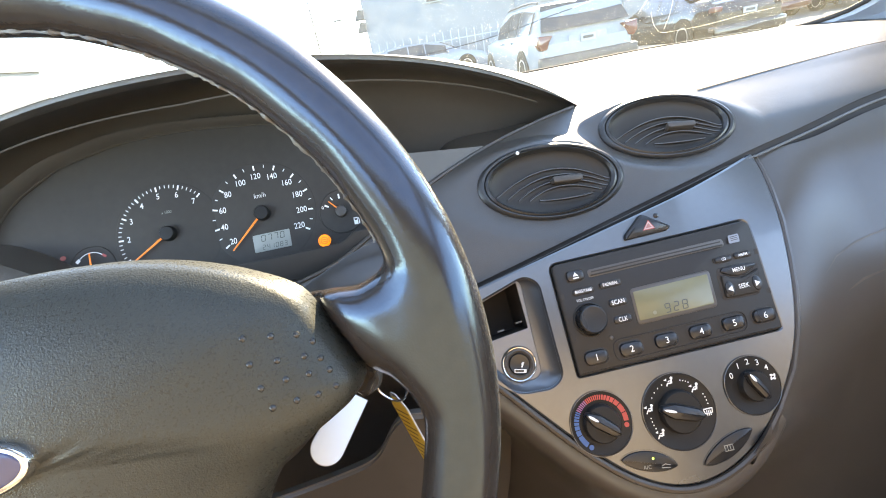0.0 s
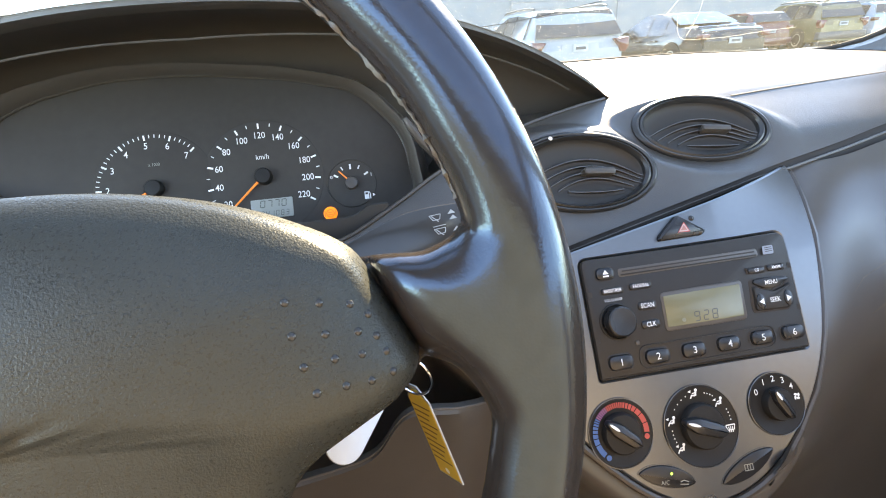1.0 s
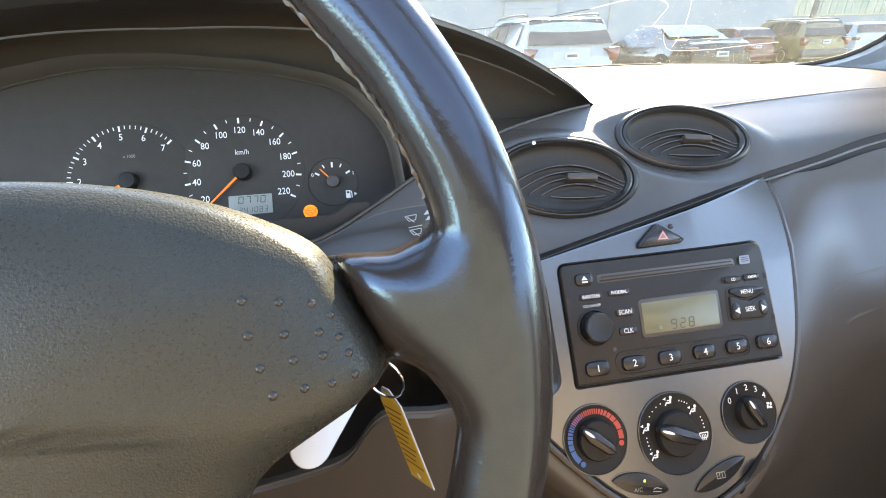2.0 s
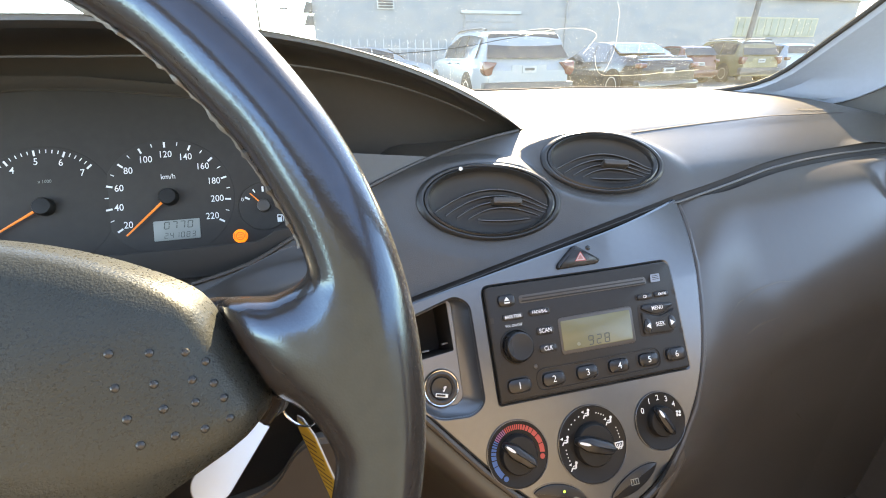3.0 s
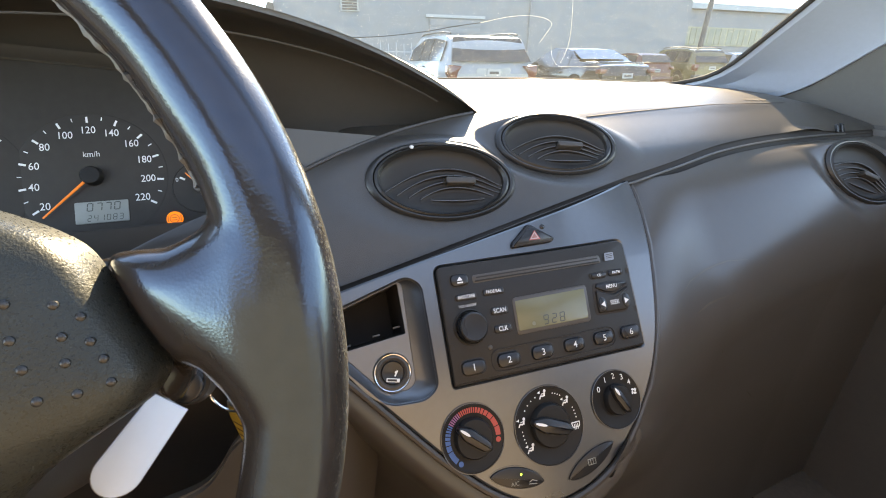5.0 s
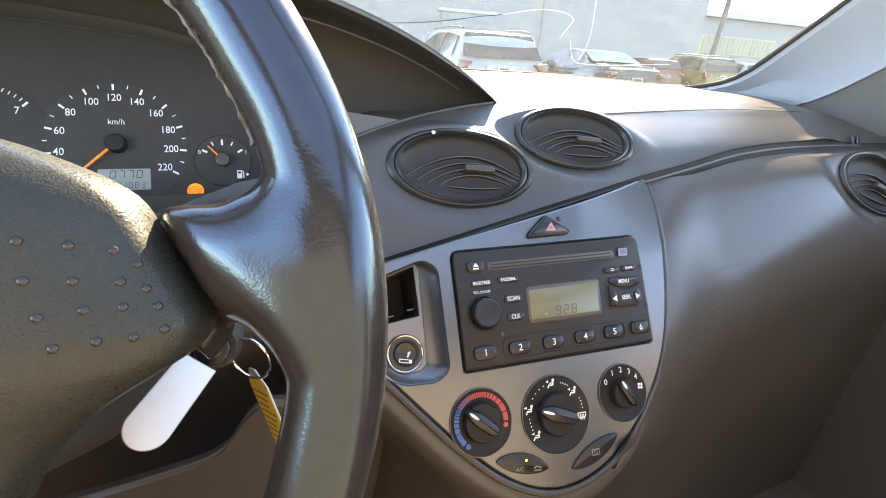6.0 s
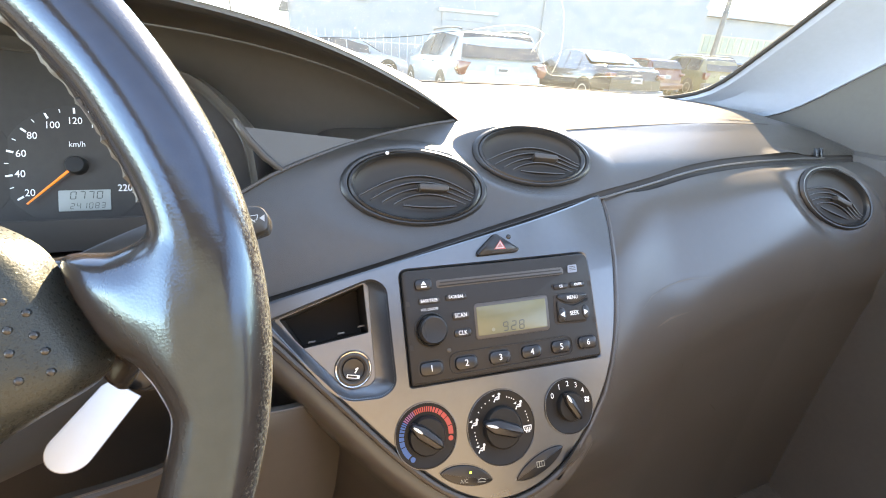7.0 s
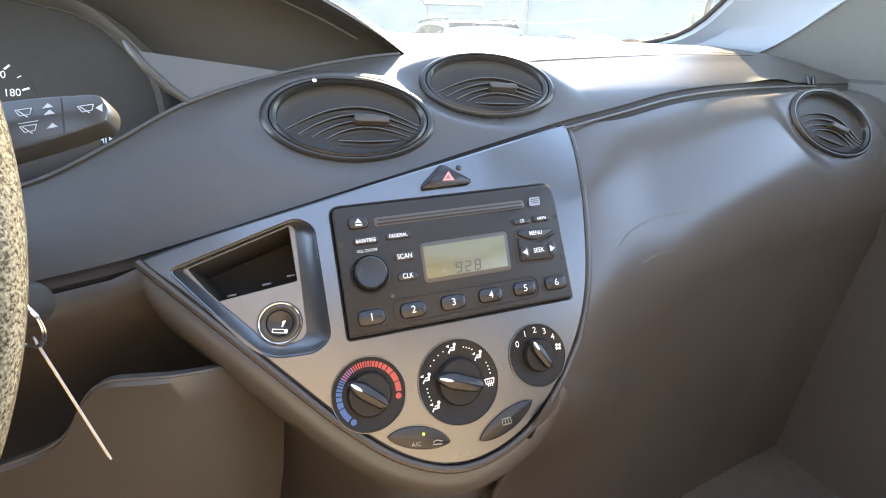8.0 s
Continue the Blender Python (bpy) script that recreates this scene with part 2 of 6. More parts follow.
def lens(cx, cy, a, up, down, rot=0.0, seg=16):
    """A pointed oval: half length a, bulging by up and down."""
    c, s = math.cos(radians(rot)), math.sin(radians(rot))
    pts = [(a * math.cos(math.pi * i / seg), down * -math.sin(math.pi * i / seg) ** 1.35) for i in range(seg, 0, -1)] + [(a * math.cos(math.pi * i / seg), up * math.sin(math.pi * i / seg) ** 1.35) for i in range(seg)]
    return [(cx + x * c - y * s, cy + x * s + y * c) for x, y in pts]


def dense(pts, step):
    """More points along the long sides of a closed outline."""
    out = []
    for a, b in zip(pts, pts[1:] + pts[:1]):
        n = max(1, math.ceil(math.dist(a, b) / step))
        out += [(a[0] + (b[0] - a[0]) * i / n, a[1] + (b[1] - a[1]) * i / n) for i in range(n)]
    return out


def ring2(cx, cy, a, b, rot=0.0, seg=40):
    c, s = math.cos(radians(rot)), math.sin(radians(rot))
    return [(cx + a * math.cos(t) * c - b * math.sin(t) * s, cy + a * math.cos(t) * s + b * math.sin(t) * c) for t in [2 * math.pi * i / seg for i in range(seg)]]


def slab(outline, w0, w1, f, chamfer=0.0, bm=None):
    """A plate with that 2D outline from depth w0 to w1, its upper edge chamfered, placed by f(u, v, w)."""
    o = ccw(outline)
    rings = [[f(u, v, w0) for u, v in o]]
    if chamfer:
        h = chamfer if w1 > w0 else -chamfer
        mid = inset(o, chamfer * 0.35)
        inn = inset(o, chamfer)
        rings += [[f(u, v, w1 - h) for u, v in o], [f(u, v, w1 - h * 0.3) for u, v in mid], [f(u, v, w1) for u, v in inn]]
    else:
        rings += [[f(u, v, w1) for u, v in o]]
    return loops(rings, bm, cap0=True, cap1=True)


def holed(outline, holes, w0, w1, f, lip=0.0015):
    """A plate with holes through it; the rims of outline and holes are softly broken."""
    bm = bmesh.new()
    flat = []
    for pts in [outline] + holes:
        o = ccw(pts)
        flat.append(inset(o, lip if pts is outline else -lip))
    edges = []
    for o in flat:
        vs = [bm.verts.new((u, v, 0)) for u, v in o]
        edges += [bm.edges.new((vs[i - 1], vs[i])) for i in range(len(vs))]
    bmesh.ops.triangle_fill(bm, edges=edges, use_beauty=True, use_dissolve=False, normal=(0, 0, 1))
    size = max(v.co.x for v in bm.verts) - min(v.co.x for v in bm.verts)
    for _ in range(5):
        long = [e for e in bm.edges if not e.is_boundary and e.calc_length() > size * 0.022]
        if not long:
            break
        bmesh.ops.subdivide_edges(bm, edges=long, cuts=1)
        bmesh.ops.triangulate(bm, faces=[f_ for f_ in bm.faces if len(f_.verts) > 3])
        bmesh.ops.beautify_fill(bm, faces=bm.faces[:], edges=[e for e in bm.edges if not e.is_boundary])
    for v in bm.verts:
        v.co = f(v.co.x, v.co.y, w1)
    for pts, top in zip([outline] + holes, flat):
        o = ccw(pts)
        loops([[f(u, v, w1) for u, v in top], [f(u, v, w1 - lip * 0.8 * (1 if w1 > w0 else -1)) for u, v in o], [f(u, v, w0) for u, v in o]], bm)
    return bm


def tube(path, radius, seg=10, closed=False, bm=None, caps=True, flat=1.0, up=None):
    path = [Vector(p) for p in path]
    rings = []
    k = len(path)
    for i, p in enumerate(path):
        a = path[i - 1] if (i or closed) else path[0]
        b = path[(i + 1) % k] if (i < k - 1 or closed) else path[-1]
        d = (b - a).normalized()
        ref = up or (Vector((0, 0, 1)) if abs(d.z) < 0.9 else Vector((1, 0, 0)))
        x = d.cross(ref).normalized()
        y = x.cross(d).normalized()
        r = radius[i] if isinstance(radius, (list, tuple)) else radius
        rings.append([p + x * r * math.cos(t) + y * r * flat * math.sin(t) for t in [2 * math.pi * j / seg for j in range(seg)]])
    if closed:
        rings.append(rings[0])
        return loops(rings, bm)
    return loops(rings, bm, cap0=caps, cap1=caps)


def lerp(xs, ys, x):
    """Smooth reading of a small table."""
    if x <= xs[0]:
        return ys[0]
    if x >= xs[-1]:
        return ys[-1]
    for i in range(len(xs) - 1):
        if x <= xs[i + 1]:
            h = xs[i + 1] - xs[i]
            t = (x - xs[i]) / h
            m0 = (ys[i + 1] - ys[i - 1]) / (xs[i + 1] - xs[i - 1]) if i else (ys[1] - ys[0]) / h
            m1 = (ys[i + 2] - ys[i]) / (xs[i + 2] - xs[i]) if i + 2 < len(xs) else (ys[i + 1] - ys[i]) / h
            return (2 * t ** 3 - 3 * t * t + 1) * ys[i] + (t ** 3 - 2 * t * t + t) * h * m0 + (-2 * t ** 3 + 3 * t * t) * ys[i + 1] + (t ** 3 - t * t) * h * m1


def spaced(a, b, k):
    return [a + (b - a) * i / (k - 1) for i in range(k)]


def letters(text, size, f, u, v, w, spin=0.0, wide=1.0, bold=0.0):
    """Printed characters as a thin mesh centred on (u, v), placed by f."""
    cu = bpy.data.curves.new("print", "FONT")
    cu.body, cu.size, cu.align_x, cu.align_y, cu.resolution_u, cu.offset = text, size, "CENTER", "CENTER", 3, bold
    ob = new("print", cu)
    me = bpy.data.meshes.new_from_object(ob.evaluated_get(bpy.context.evaluated_depsgraph_get()))
    bpy.data.objects.remove(ob)
    bpy.data.curves.remove(cu)
    bm = bmesh.new()
    bm.from_mesh(me)
    bpy.data.meshes.remove(me)
    c, s = math.cos(radians(spin)), math.sin(radians(spin))
    for x in bm.verts:
        a, b = x.co.x * wide, x.co.y
        x.co = f(u + a * c - b * s, v + a * s + b * c, w)
    return bm


SEGS = {"0": "abcdef", "1": "bc", "2": "abged", "3": "abgcd", "4": "fgbc", "7": "abc", "8": "abcdefg", "9": "abcdfg"}


def digits(text, u, v, w, width, height, gap, f, thick=0.16):
    """Seven-segment figures, the first one's lower left corner at (u, v)."""
    bm = bmesh.new()
    t = width * thick
    for ch in text:
        if ch in SEGS:
            h2 = height / 2
            bars = {"a": (t, height - t, width - t, height), "d": (t, 0, width - t, t), "g": (t, h2 - t / 2, width - t, h2 + t / 2),
                    "f": (0, h2 + t * 0.3, t, height - t * 0.6), "b": (width - t, h2 + t * 0.3, width, height - t * 0.6),
                    "e": (0, t * 0.6, t, h2 - t * 0.3), "c": (width - t, t * 0.6, width, h2 - t * 0.3)}
            for s in SEGS[ch]:
                x0, y0, x1, y1 = bars[s]
                sh = 0.12
                bm.faces.new([bm.verts.new(f(u + x + sh * y, v + y, w)) for x, y in ((x0, y0), (x1, y0), (x1, y1), (x0, y1))])
        u += width + gap
    return bm


def flats(polys, f, w, bm=None):
    bm = bm or bmesh.new()
    for p in polys:
        bm.faces.new([bm.verts.new(f(u, v, w)) for u, v in p])
    return bm


def bar(u0, v0, u1, v1, t):
    d = Vector((u1 - u0, v1 - v0)).normalized() * t / 2
    return [(u0 - d.y, v0 + d.x), (u0 + d.y, v0 - d.x), (u1 + d.y, v1 - d.x), (u1 - d.y, v1 + d.x)]


def soft_step(x):
    x = min(1, max(0, x))
    return x * x * (3 - 2 * x)


# ---- car: glass, pillars, roof, doors, floor ----
def screen_point(x, k):
    """On the windscreen: k runs from the base (0) to the roof (1)."""
    bow = 0.10 * (x / 0.62) ** 2
    return Vector((x, 0.56 - bow - 0.54 * k, 1.000 + 0.385 * k))


def build_car_shell():
    shell = thing("car_interior", "grey interior of a small hatchback with glass all round", "car interior", kind="structure")
    # clear glass with a thin uneven film of dust that scatters the sun
    glass = bpy.data.materials.new("dusty_windscreen_glass")
    glass.use_nodes = True
    gn, gl = glass.node_tree.nodes, glass.node_tree.links
    gn.remove(gn["Principled BSDF"])
    clear, film, mixer = gn.new("ShaderNodeBsdfTransparent"), gn.new("ShaderNodeBsdfTranslucent"), gn.new("ShaderNodeMixShader")
    clear.inputs["Color"].default_value = (0.60, 0.69, 0.74, 1)
    film.inputs["Color"].default_value = (0.88, 0.85, 0.66, 1)
    cloud, span, tex = gn.new("ShaderNodeTexNoise"), gn.new("ShaderNodeMapRange"), gn.new("ShaderNodeTexCoord")
    cloud.inputs["Scale"].default_value, cloud.inputs["Detail"].default_value = 60, 10
    span.inputs["From Min"].default_value, span.inputs["From Max"].default_value = 0.3, 0.75
    span.inputs["To Min"].default_value, span.inputs["To Max"].default_value = 0.012, 0.034
    gl.new(tex.outputs["Object"], cloud.inputs["Vector"])
    gl.new(cloud.outputs["Fac"], span.inputs["Value"])
    gl.new(span.outputs[0], mixer.inputs["Fac"])
    gl.new(clear.outputs[0], mixer.inputs[1])
    gl.new(film.outputs[0], mixer.inputs[2])
    gl.new(mixer.outputs[0], gn["Material Output"].inputs["Surface"])
    xs = spaced(-0.76, 0.64, 27)
    pane = part("windscreen", sheet([[screen_point(x, k) for x in xs] for k in spaced(0, 1.3, 12)]), glass, shell, "dusty cracked windscreen glass")
    pane.visible_shadow = False
    # cracks in the glass, given as (x, k): a dark one that turns bright, and bright branches where it catches the sun
    for shade, width, label, line in ((GAP, 0.0005, "hairline crack in the glass", [(-0.20, 0.186), (-0.093, 0.197), (-0.042, 0.2055), (0.0136, 0.223), (0.0558, 0.2423), (0.0941, 0.2566)]),
                                      (DUST, 0.00016, "bright curved crack in the glass", [(0.0941, 0.2566), (0.1307, 0.2765), (0.1566, 0.2828), (0.1801, 0.2815), (0.1993, 0.2725), (0.2108, 0.2561), (0.2117, 0.2255), (0.2117, 0.1931)]),
                                      (DUST, 0.00013, "bright upright crack in the glass", [(0.185, 0.420), (0.2008, 0.3672), (0.2163, 0.3347), (0.2325, 0.2903), (0.2528, 0.2311), (0.2675, 0.1759), (0.2776, 0.1148)]),
                                      (DUST, 0.00013, "bright low crack in the glass", [(0.2338, 0.1875), (0.2531, 0.1403), (0.2756, 0.1045), (0.3006, 0.0987), (0.3495, 0.1004), (0.3994, 0.1128), (0.4471, 0.1212)])):
        steps = list(range(len(line)))
        pts = [screen_point(lerp(steps, [p[0] for p in line], j), lerp(steps, [p[1] for p in line], j)) - Vector((0, 0.002, 0.001)) for j in spaced(0, len(line) - 1, 8 * len(line))]
        part("crack", tube(pts, width, 5), shade, pane, label)
    # A-pillars
    for side in (-1, 1):
        out_by, on_by = (0.0, 0.0) if side > 0 else (0.14, 0.04)
        a = [Vector((side * (x + out_by), y + on_by, z)) for x, y, z in ((0.490, 0.494, 1.0000), (0.520, 0.482, 1.0030), (0.5435, 0.4704, 1.0062), (0.5648, 0.457, 1.0114), (0.5832, 0.442, 1.0182), (0.5949, 0.4231, 1.0291), (0.5994, 0.4006, 1.0442), (0.5975, 0.3749, 1.0631), (0.5921, 0.3401, 1.0889), (0.5852, 0.2918, 1.1248), (0.5755, 0.2391, 1.1645), (0.5480, 0.020, 1.330), (0.530, -0.200, 1.495))]
        rows = []
        for i, p in enumerate(a):
            k = min(1, max(0, i - 6) / 5)
            w = 0.100
            rows.append([p, p + Vector((side * 0.001, -0.002, -0.001)), p + Vector((side * 0.006, -0.008, -0.006)), p + Vector((side * w * 0.5, -0.018 - 0.012 * k, -0.010)), Vector((side * (0.690 + out_by), p.y - 0.098, p.z - 0.010)), Vector((side * (0.694 + out_by), p.y - 0.110, p.z - 0.016)), Vector((side * (0.715 + out_by), p.y - 0.110, p.z - 0.016)), Vector((side * (0.715 + out_by), p.y + 0.05, p.z + 0.01))])
        rows.insert(0, [q + Vector((0.0, 0.01, -0.07)) for q in rows[0]])
        part("a_pillar", sheet(rows), TRIM, shell, "grey plastic windscreen pillar trim")
        # dark rubber edge of the glass
        part("glass_seal", tube([p + Vector((-side * 0.002, -0.001, 0.001)) for p in a], 0.0042, 8), GAP, shell, "black windscreen edge seal")
        # door: dark sail panel, inner trim, belt
        x0 = side * (0.70 + out_by)
        sail = [(x0, 0.50, 0.86), (x0, 0.50, 1.02), (x0, 0.40, 1.10), (x0, 0.20, 1.245), (x0, 0.10, 1.20), (x0, 0.07, 1.02), (x0, 0.07, 0.86)]
        out = [Vector(p) + Vector((side * 0.03, 0, 0)) for p in sail]
        part("sail_panel", loops([[Vector(p) for p in sail], out], cap0=True, cap1=True), DOOR, shell, "dark plastic mirror corner panel")
        door = bmesh.new()
        prof = [(0.70, 0.955), (0.685, 0.95), (0.68, 0.90), (0.665, 0.87), (0.665, 0.78), (0.69, 0.74), (0.69, 0.30)]
        sheet([[(side * (x + out_by), y, z) for x, z in prof] for y in (0.66, 0.3, 0.0, -0.5, -1.0, -2.0)], door)
        part("door_trim", door, DOOR, shell, "dark door trim panel")
    # roof lining round an opening, unseen and assumed, sized to let in sky light
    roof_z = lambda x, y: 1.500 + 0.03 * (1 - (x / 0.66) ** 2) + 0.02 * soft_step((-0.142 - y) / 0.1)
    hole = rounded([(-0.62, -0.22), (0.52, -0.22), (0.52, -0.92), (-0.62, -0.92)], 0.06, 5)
    part("headliner", holed([(-0.86, -0.142), (0.72, -0.142), (0.72, -2.0), (-0.86, -2.0)], [hole], 0.03, 0.0, lambda u, v, w: Vector((u, v, roof_z(u, v) + w)), 0.004), HEAD, shell, "pale fabric headliner round an assumed, unseen roof opening")
    # unseen walls added to block and bounce light; no seats are built
    part("rear_wall", slab([(-0.86, 0.3), (-0.05, 0.3), (-0.05, 1.17), (-0.86, 1.17)], 0, 0.03, lambda u, v, w: Vector((u, -0.52 - w, v))), LEFT_BOUNCE, shell, "unseen brown wall behind the wheel, blocks and bounces light")
    part("rear_wall", slab([(-0.05, 0.3), (0.72, 0.3), (0.72, 1.08), (-0.05, 1.08)], 0, 0.03, lambda u, v, w: Vector((u, -0.54 - w, v))), RIGHT_BOUNCE, shell, "unseen brown wall, bounces warm light onto the dash")
    part("floor_carpet", slab([(-0.86, -2.0), (0.72, -2.0), (0.72, 0.62), (-0.86, 0.62)], 0.26, 0.30, lambda u, v, w: Vector((u, v, w))), FLOOR, shell, "dark floor carpet")
    part("bulkhead", slab([(-0.86, 0.28), (0.72, 0.28), (0.72, 0.985), (-0.86, 0.985)], 0, 0.03, lambda u, v, w: Vector((u, 0.60 + w, v))), CARPET, shell)
    # unseen shelf, added to keep sun from leaking under the dash
    part("sun_block_shelf", slab([(-0.86, 0.29), (0.73, 0.29), (0.73, 0.62), (-0.86, 0.62)], 0.905, 0.915, lambda u, v, w: Vector((u, v, w))), CARPET, shell)
    return shell


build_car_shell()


def build_dust():
    """Bright specks of dirt on the windscreen, too many to count."""
    rnd = random.Random(7)
    bm = bmesh.new()
    for i in range(42000):
        x, k = rnd.uniform(-0.30, 0.62), rnd.random() ** 1.1
        p = screen_point(x, k) - Vector((0, 0.0015, 0.0012))
        r = 0.00007 + 0.00021 * rnd.random() ** 6
        st = rnd.uniform(1.2, 5.0)
        q = rnd.uniform(0, 3.14)
        u = Vector((math.cos(q), -0.5 * math.sin(q), 0.36 * math.sin(q)))
        v = Vector((-math.sin(q), -0.5 * math.cos(q), 0.36 * math.cos(q)))
        bm.faces.new([bm.verts.new(p + u * r * st * math.cos(t) + v * r * math.sin(t)) for t in (0, 1.2, 2.4, 3.6, 5.0)])
    part("dust_specks", bm, DUST)
    tagged(bpy.data.objects["dust_specks"], "bright dust specks on the windscreen", "dust", kind="stuff")


build_dust()

# ---- dashboard ----
dash = thing("dashboard", "dark grey moulded plastic dashboard with round air vents", "dashboard")

SHIFT_X, SHIFT_Y = [-0.80, -0.20, 0.0, 0.147, 0.40, 0.54, 0.66], [0.102, 0.103, 0.107, 0.113, 0.139, 0.155, 0.172]
PROF_Y = [-0.10, -0.06, -0.03, 0.0, 0.015, 0.03, 0.055, 0.085, 0.11, 0.20, 0.28, 0.35, 0.40, 0.46]
PROF_Z = [0.776, 0.836, 0.882, 0.927, 0.9440, 0.9555, 0.9675, 0.9795, 0.9895, 1.0045, 1.0120, 1.0165, 1.0105, 0.985]
SEAM_X = [-0.80, -0.276, -0.228, -0.129, -0.034, 0.079, 0.147, 0.222, 0.308, 0.412, 0.537, 0.66]
SEAM_Z = [0.800, 0.852, 0.858, 0.876, 0.894, 0.915, 0.927, 0.937, 0.9475, 0.9525, 0.953, 0.950]
LINE_X = [-0.378, -0.289, -0.240, -0.188, -0.110, -0.041, 0.013]
LINE_Y = [0.085, 0.098, 0.112, 0.131, 0.171, 0.200, 0.222]
LINE_Z = [0.893, 0.909, 0.930, 0.955, 0.975, 0.9855, 0.990]
WHEEL_X = -0.378


def shift(x):
    return lerp(SHIFT_X, SHIFT_Y, x)


def pad_z(x, y):
    d = y - shift(x)
    return lerp(PROF_Y, PROF_Z, d) - 0.008 * soft_step((x - 0.20) / 0.32) * soft_step((d - 0.12) / 0.18)


def seam_point(x, drop=0.0):
    z = lerp(SEAM_X, SEAM_Z, x) - drop
    lo, hi = -0.15, 0.12
    for _ in range(40):
        m = (lo + hi) / 2
        lo, hi = (m, hi) if lerp(PROF_Y, PROF_Z, m) < z else (lo, m)
    return Vector((x, shift(x) + lo, z))


def pad_foot(x):
    """Lower edge of the upper pad: it stops above the groove."""
    return seam_point(x, -0.0038 + 0.0010 * soft_step((x - 0.12) / 0.08) + 0.0028 * soft_step((x - 0.50) / 0.10))


def mirror_x(x):
    return x if x >= WHEEL_X else 2 * WHEEL_X - x


def line_point(x):
    m = min(0.013, mirror_x(x))
    return Vector((x, lerp(LINE_X, LINE_Y, m), lerp(LINE_X, LINE_Z, m)))


def lip_point(x, back=0.0, up=0.0):
    s = (x - WHEEL_X) / 0.39
    y, z = 0.1129 + 0.0862 * s * s + 0.0232 * s ** 4, 1.097 - 0.0636 * s * s - 0.0438 * abs(s) ** 3
    return Vector((x, y + back, z + up))


VENTS = []
for c, ex, ey, a, b in (((-0.0635, 0.1195, 0.9405), (0.139, -0.007, -0.0105), (0, 0.55, 0.835), 0.0705, 0.0375),
                        ((0.0790, 0.1555, 0.9625), (0.128, -0.027, -0.009), (0.09, 0.66, 0.75), 0.0665, 0.0365),
                        ((0.5345, 0.1085, 0.9105), (0.113, -0.036, -0.046), (-0.02, 0.45, 0.89), 0.0620, 0.0385)):
    c, ex, ey = Vector(c), Vector(ex).normalized(), Vector(ey)
    ey = (ey - ex * ey.dot(ex)).normalized()
    VENTS.append((c, ex, ey, ex.cross(ey), a, b))


def dent(p):
    """Moulds the dash skin round the vents: an opening inside each, flush along its collar."""
    for c, ex, ey, en, a, b in VENTS:
        d = p - c
        u, v, w = d.dot(ex), d.dot(ey), d.dot(en)
        k = math.hypot(u / a, v / b)
        reach = 0.9 if c.x > 0.4 else 0.6
        if k < 1.1 + reach and abs(w) < 0.06:
            if k < 0.78:
                p = p + en * (-0.046 - w)
            elif k < 0.90:
                p = p + en * (-0.014 - w)
            elif k < 1.0:
                p = p + en * (-0.0032 - w)
            else:
                p = p + en * ((-0.0008 - w) * (1 - soft_step((k - 1.03) / reach)))
    return p


def build_upper_pad():
    # right part, from the seam up to the crest under the windscreen
    cols = spaced(0.013, 0.700, 230)
    rows = []
    for k in spaced(0, 1, 150):
        r = []
        for x in cols:
            s = pad_foot(x)
            y = s.y + (shift(x) + 0.46 - s.y) * k ** 1.15
            end = max(0.0, (x - 0.56) / 0.105)
            r.append(dent(Vector((x, y, pad_z(x, y) - 0.012 * end * end * min(1, k * 3)))))
        rows.append(r)
    rows.append([p + Vector((0, 0.0, -0.12)) for p in rows[-1]])
    tuck = [p + Vector((0, 0.012, -0.002)) for p in rows[0]]
    pad = part("top_pad", sheet([tuck] + rows), DASH_UP, dash, "grained dark grey upper dash pad")
    # left part, from the seam up to the rim of the instrument opening
    cols = spaced(-0.77, 0.013, 260)
    rows = []
    for k in spaced(0, 1, 100):
        r = []
        for x in cols:
            a, b = pad_foot(x), line_point(x)
            y = a.y + (b.y - a.y) * k
            r.append(dent(Vector((x, y, pad_z(x, y) + (b.z - pad_z(x, b.y)) * k * k))))
        rows.append(r)
    tuck = [p + Vector((0, 0.012, -0.002)) for p in rows[0]]
    part("vent_panel", sheet([tuck] + rows), DASH_UP, dash, "dark grey vent panel beside the wheel")
    crest = [Vector((x, shift(x) + 0.375, pad_z(x, shift(x) + 0.375) + 0.0010)) for x in spaced(0.03, 0.50, 24)]
    part("glass_base_seal", tube(crest, 0.0026, 8), GAP, pad, "black rubber strip along the glass")
    # seam of the airbag lid
    pts = []
    for x in spaced(0.150, 0.560, 30):
        y = 0.207 + 0.165 * (x - 0.15) - 0.09 * max(0.0, x - 0.40)
        pts.append(Vector((x, y, pad_z(x, y) - 0.0002)))
    part("airbag_seam", tube(pts, 0.0016, 6, flat=0.35), GAP, pad)
    # embossed marks near the end of the lid
    bm = bmesh.new()
    for i, w in enumerate((5, 4, 6, 3, 5, 4)):
        x = 0.485 + i * 0.0085
        y = 0.266
        z = pad_z(x, y) + 0.0010
        bm.faces.new([bm.verts.new((x + dx, y + dy, z + dy * 0.2)) for dx, dy in ((0, 0), (w * 0.001, 0), (w * 0.001, 0.008), (0, 0.008))])
    part("airbag_mark", bm, GAP, pad, "small embossed airbag mark")
    # small clips at the end of the dash
    for dx in (0.0, 0.010):
        c = Vector((0.580 + dx, 0.186, 0.957))
        part("end_clip", slab(rounded([(-0.003, -0.006), (0.003, -0.006), (0.003, 0.006), (-0.003, 0.006)], 0.002, 3), 0, 0.004, lambda u, v, w: c + Vector((u, -w + v * 0.4, v)), 0.001), BUTTON, dash)
    return pad


pad_top = build_upper_pad()


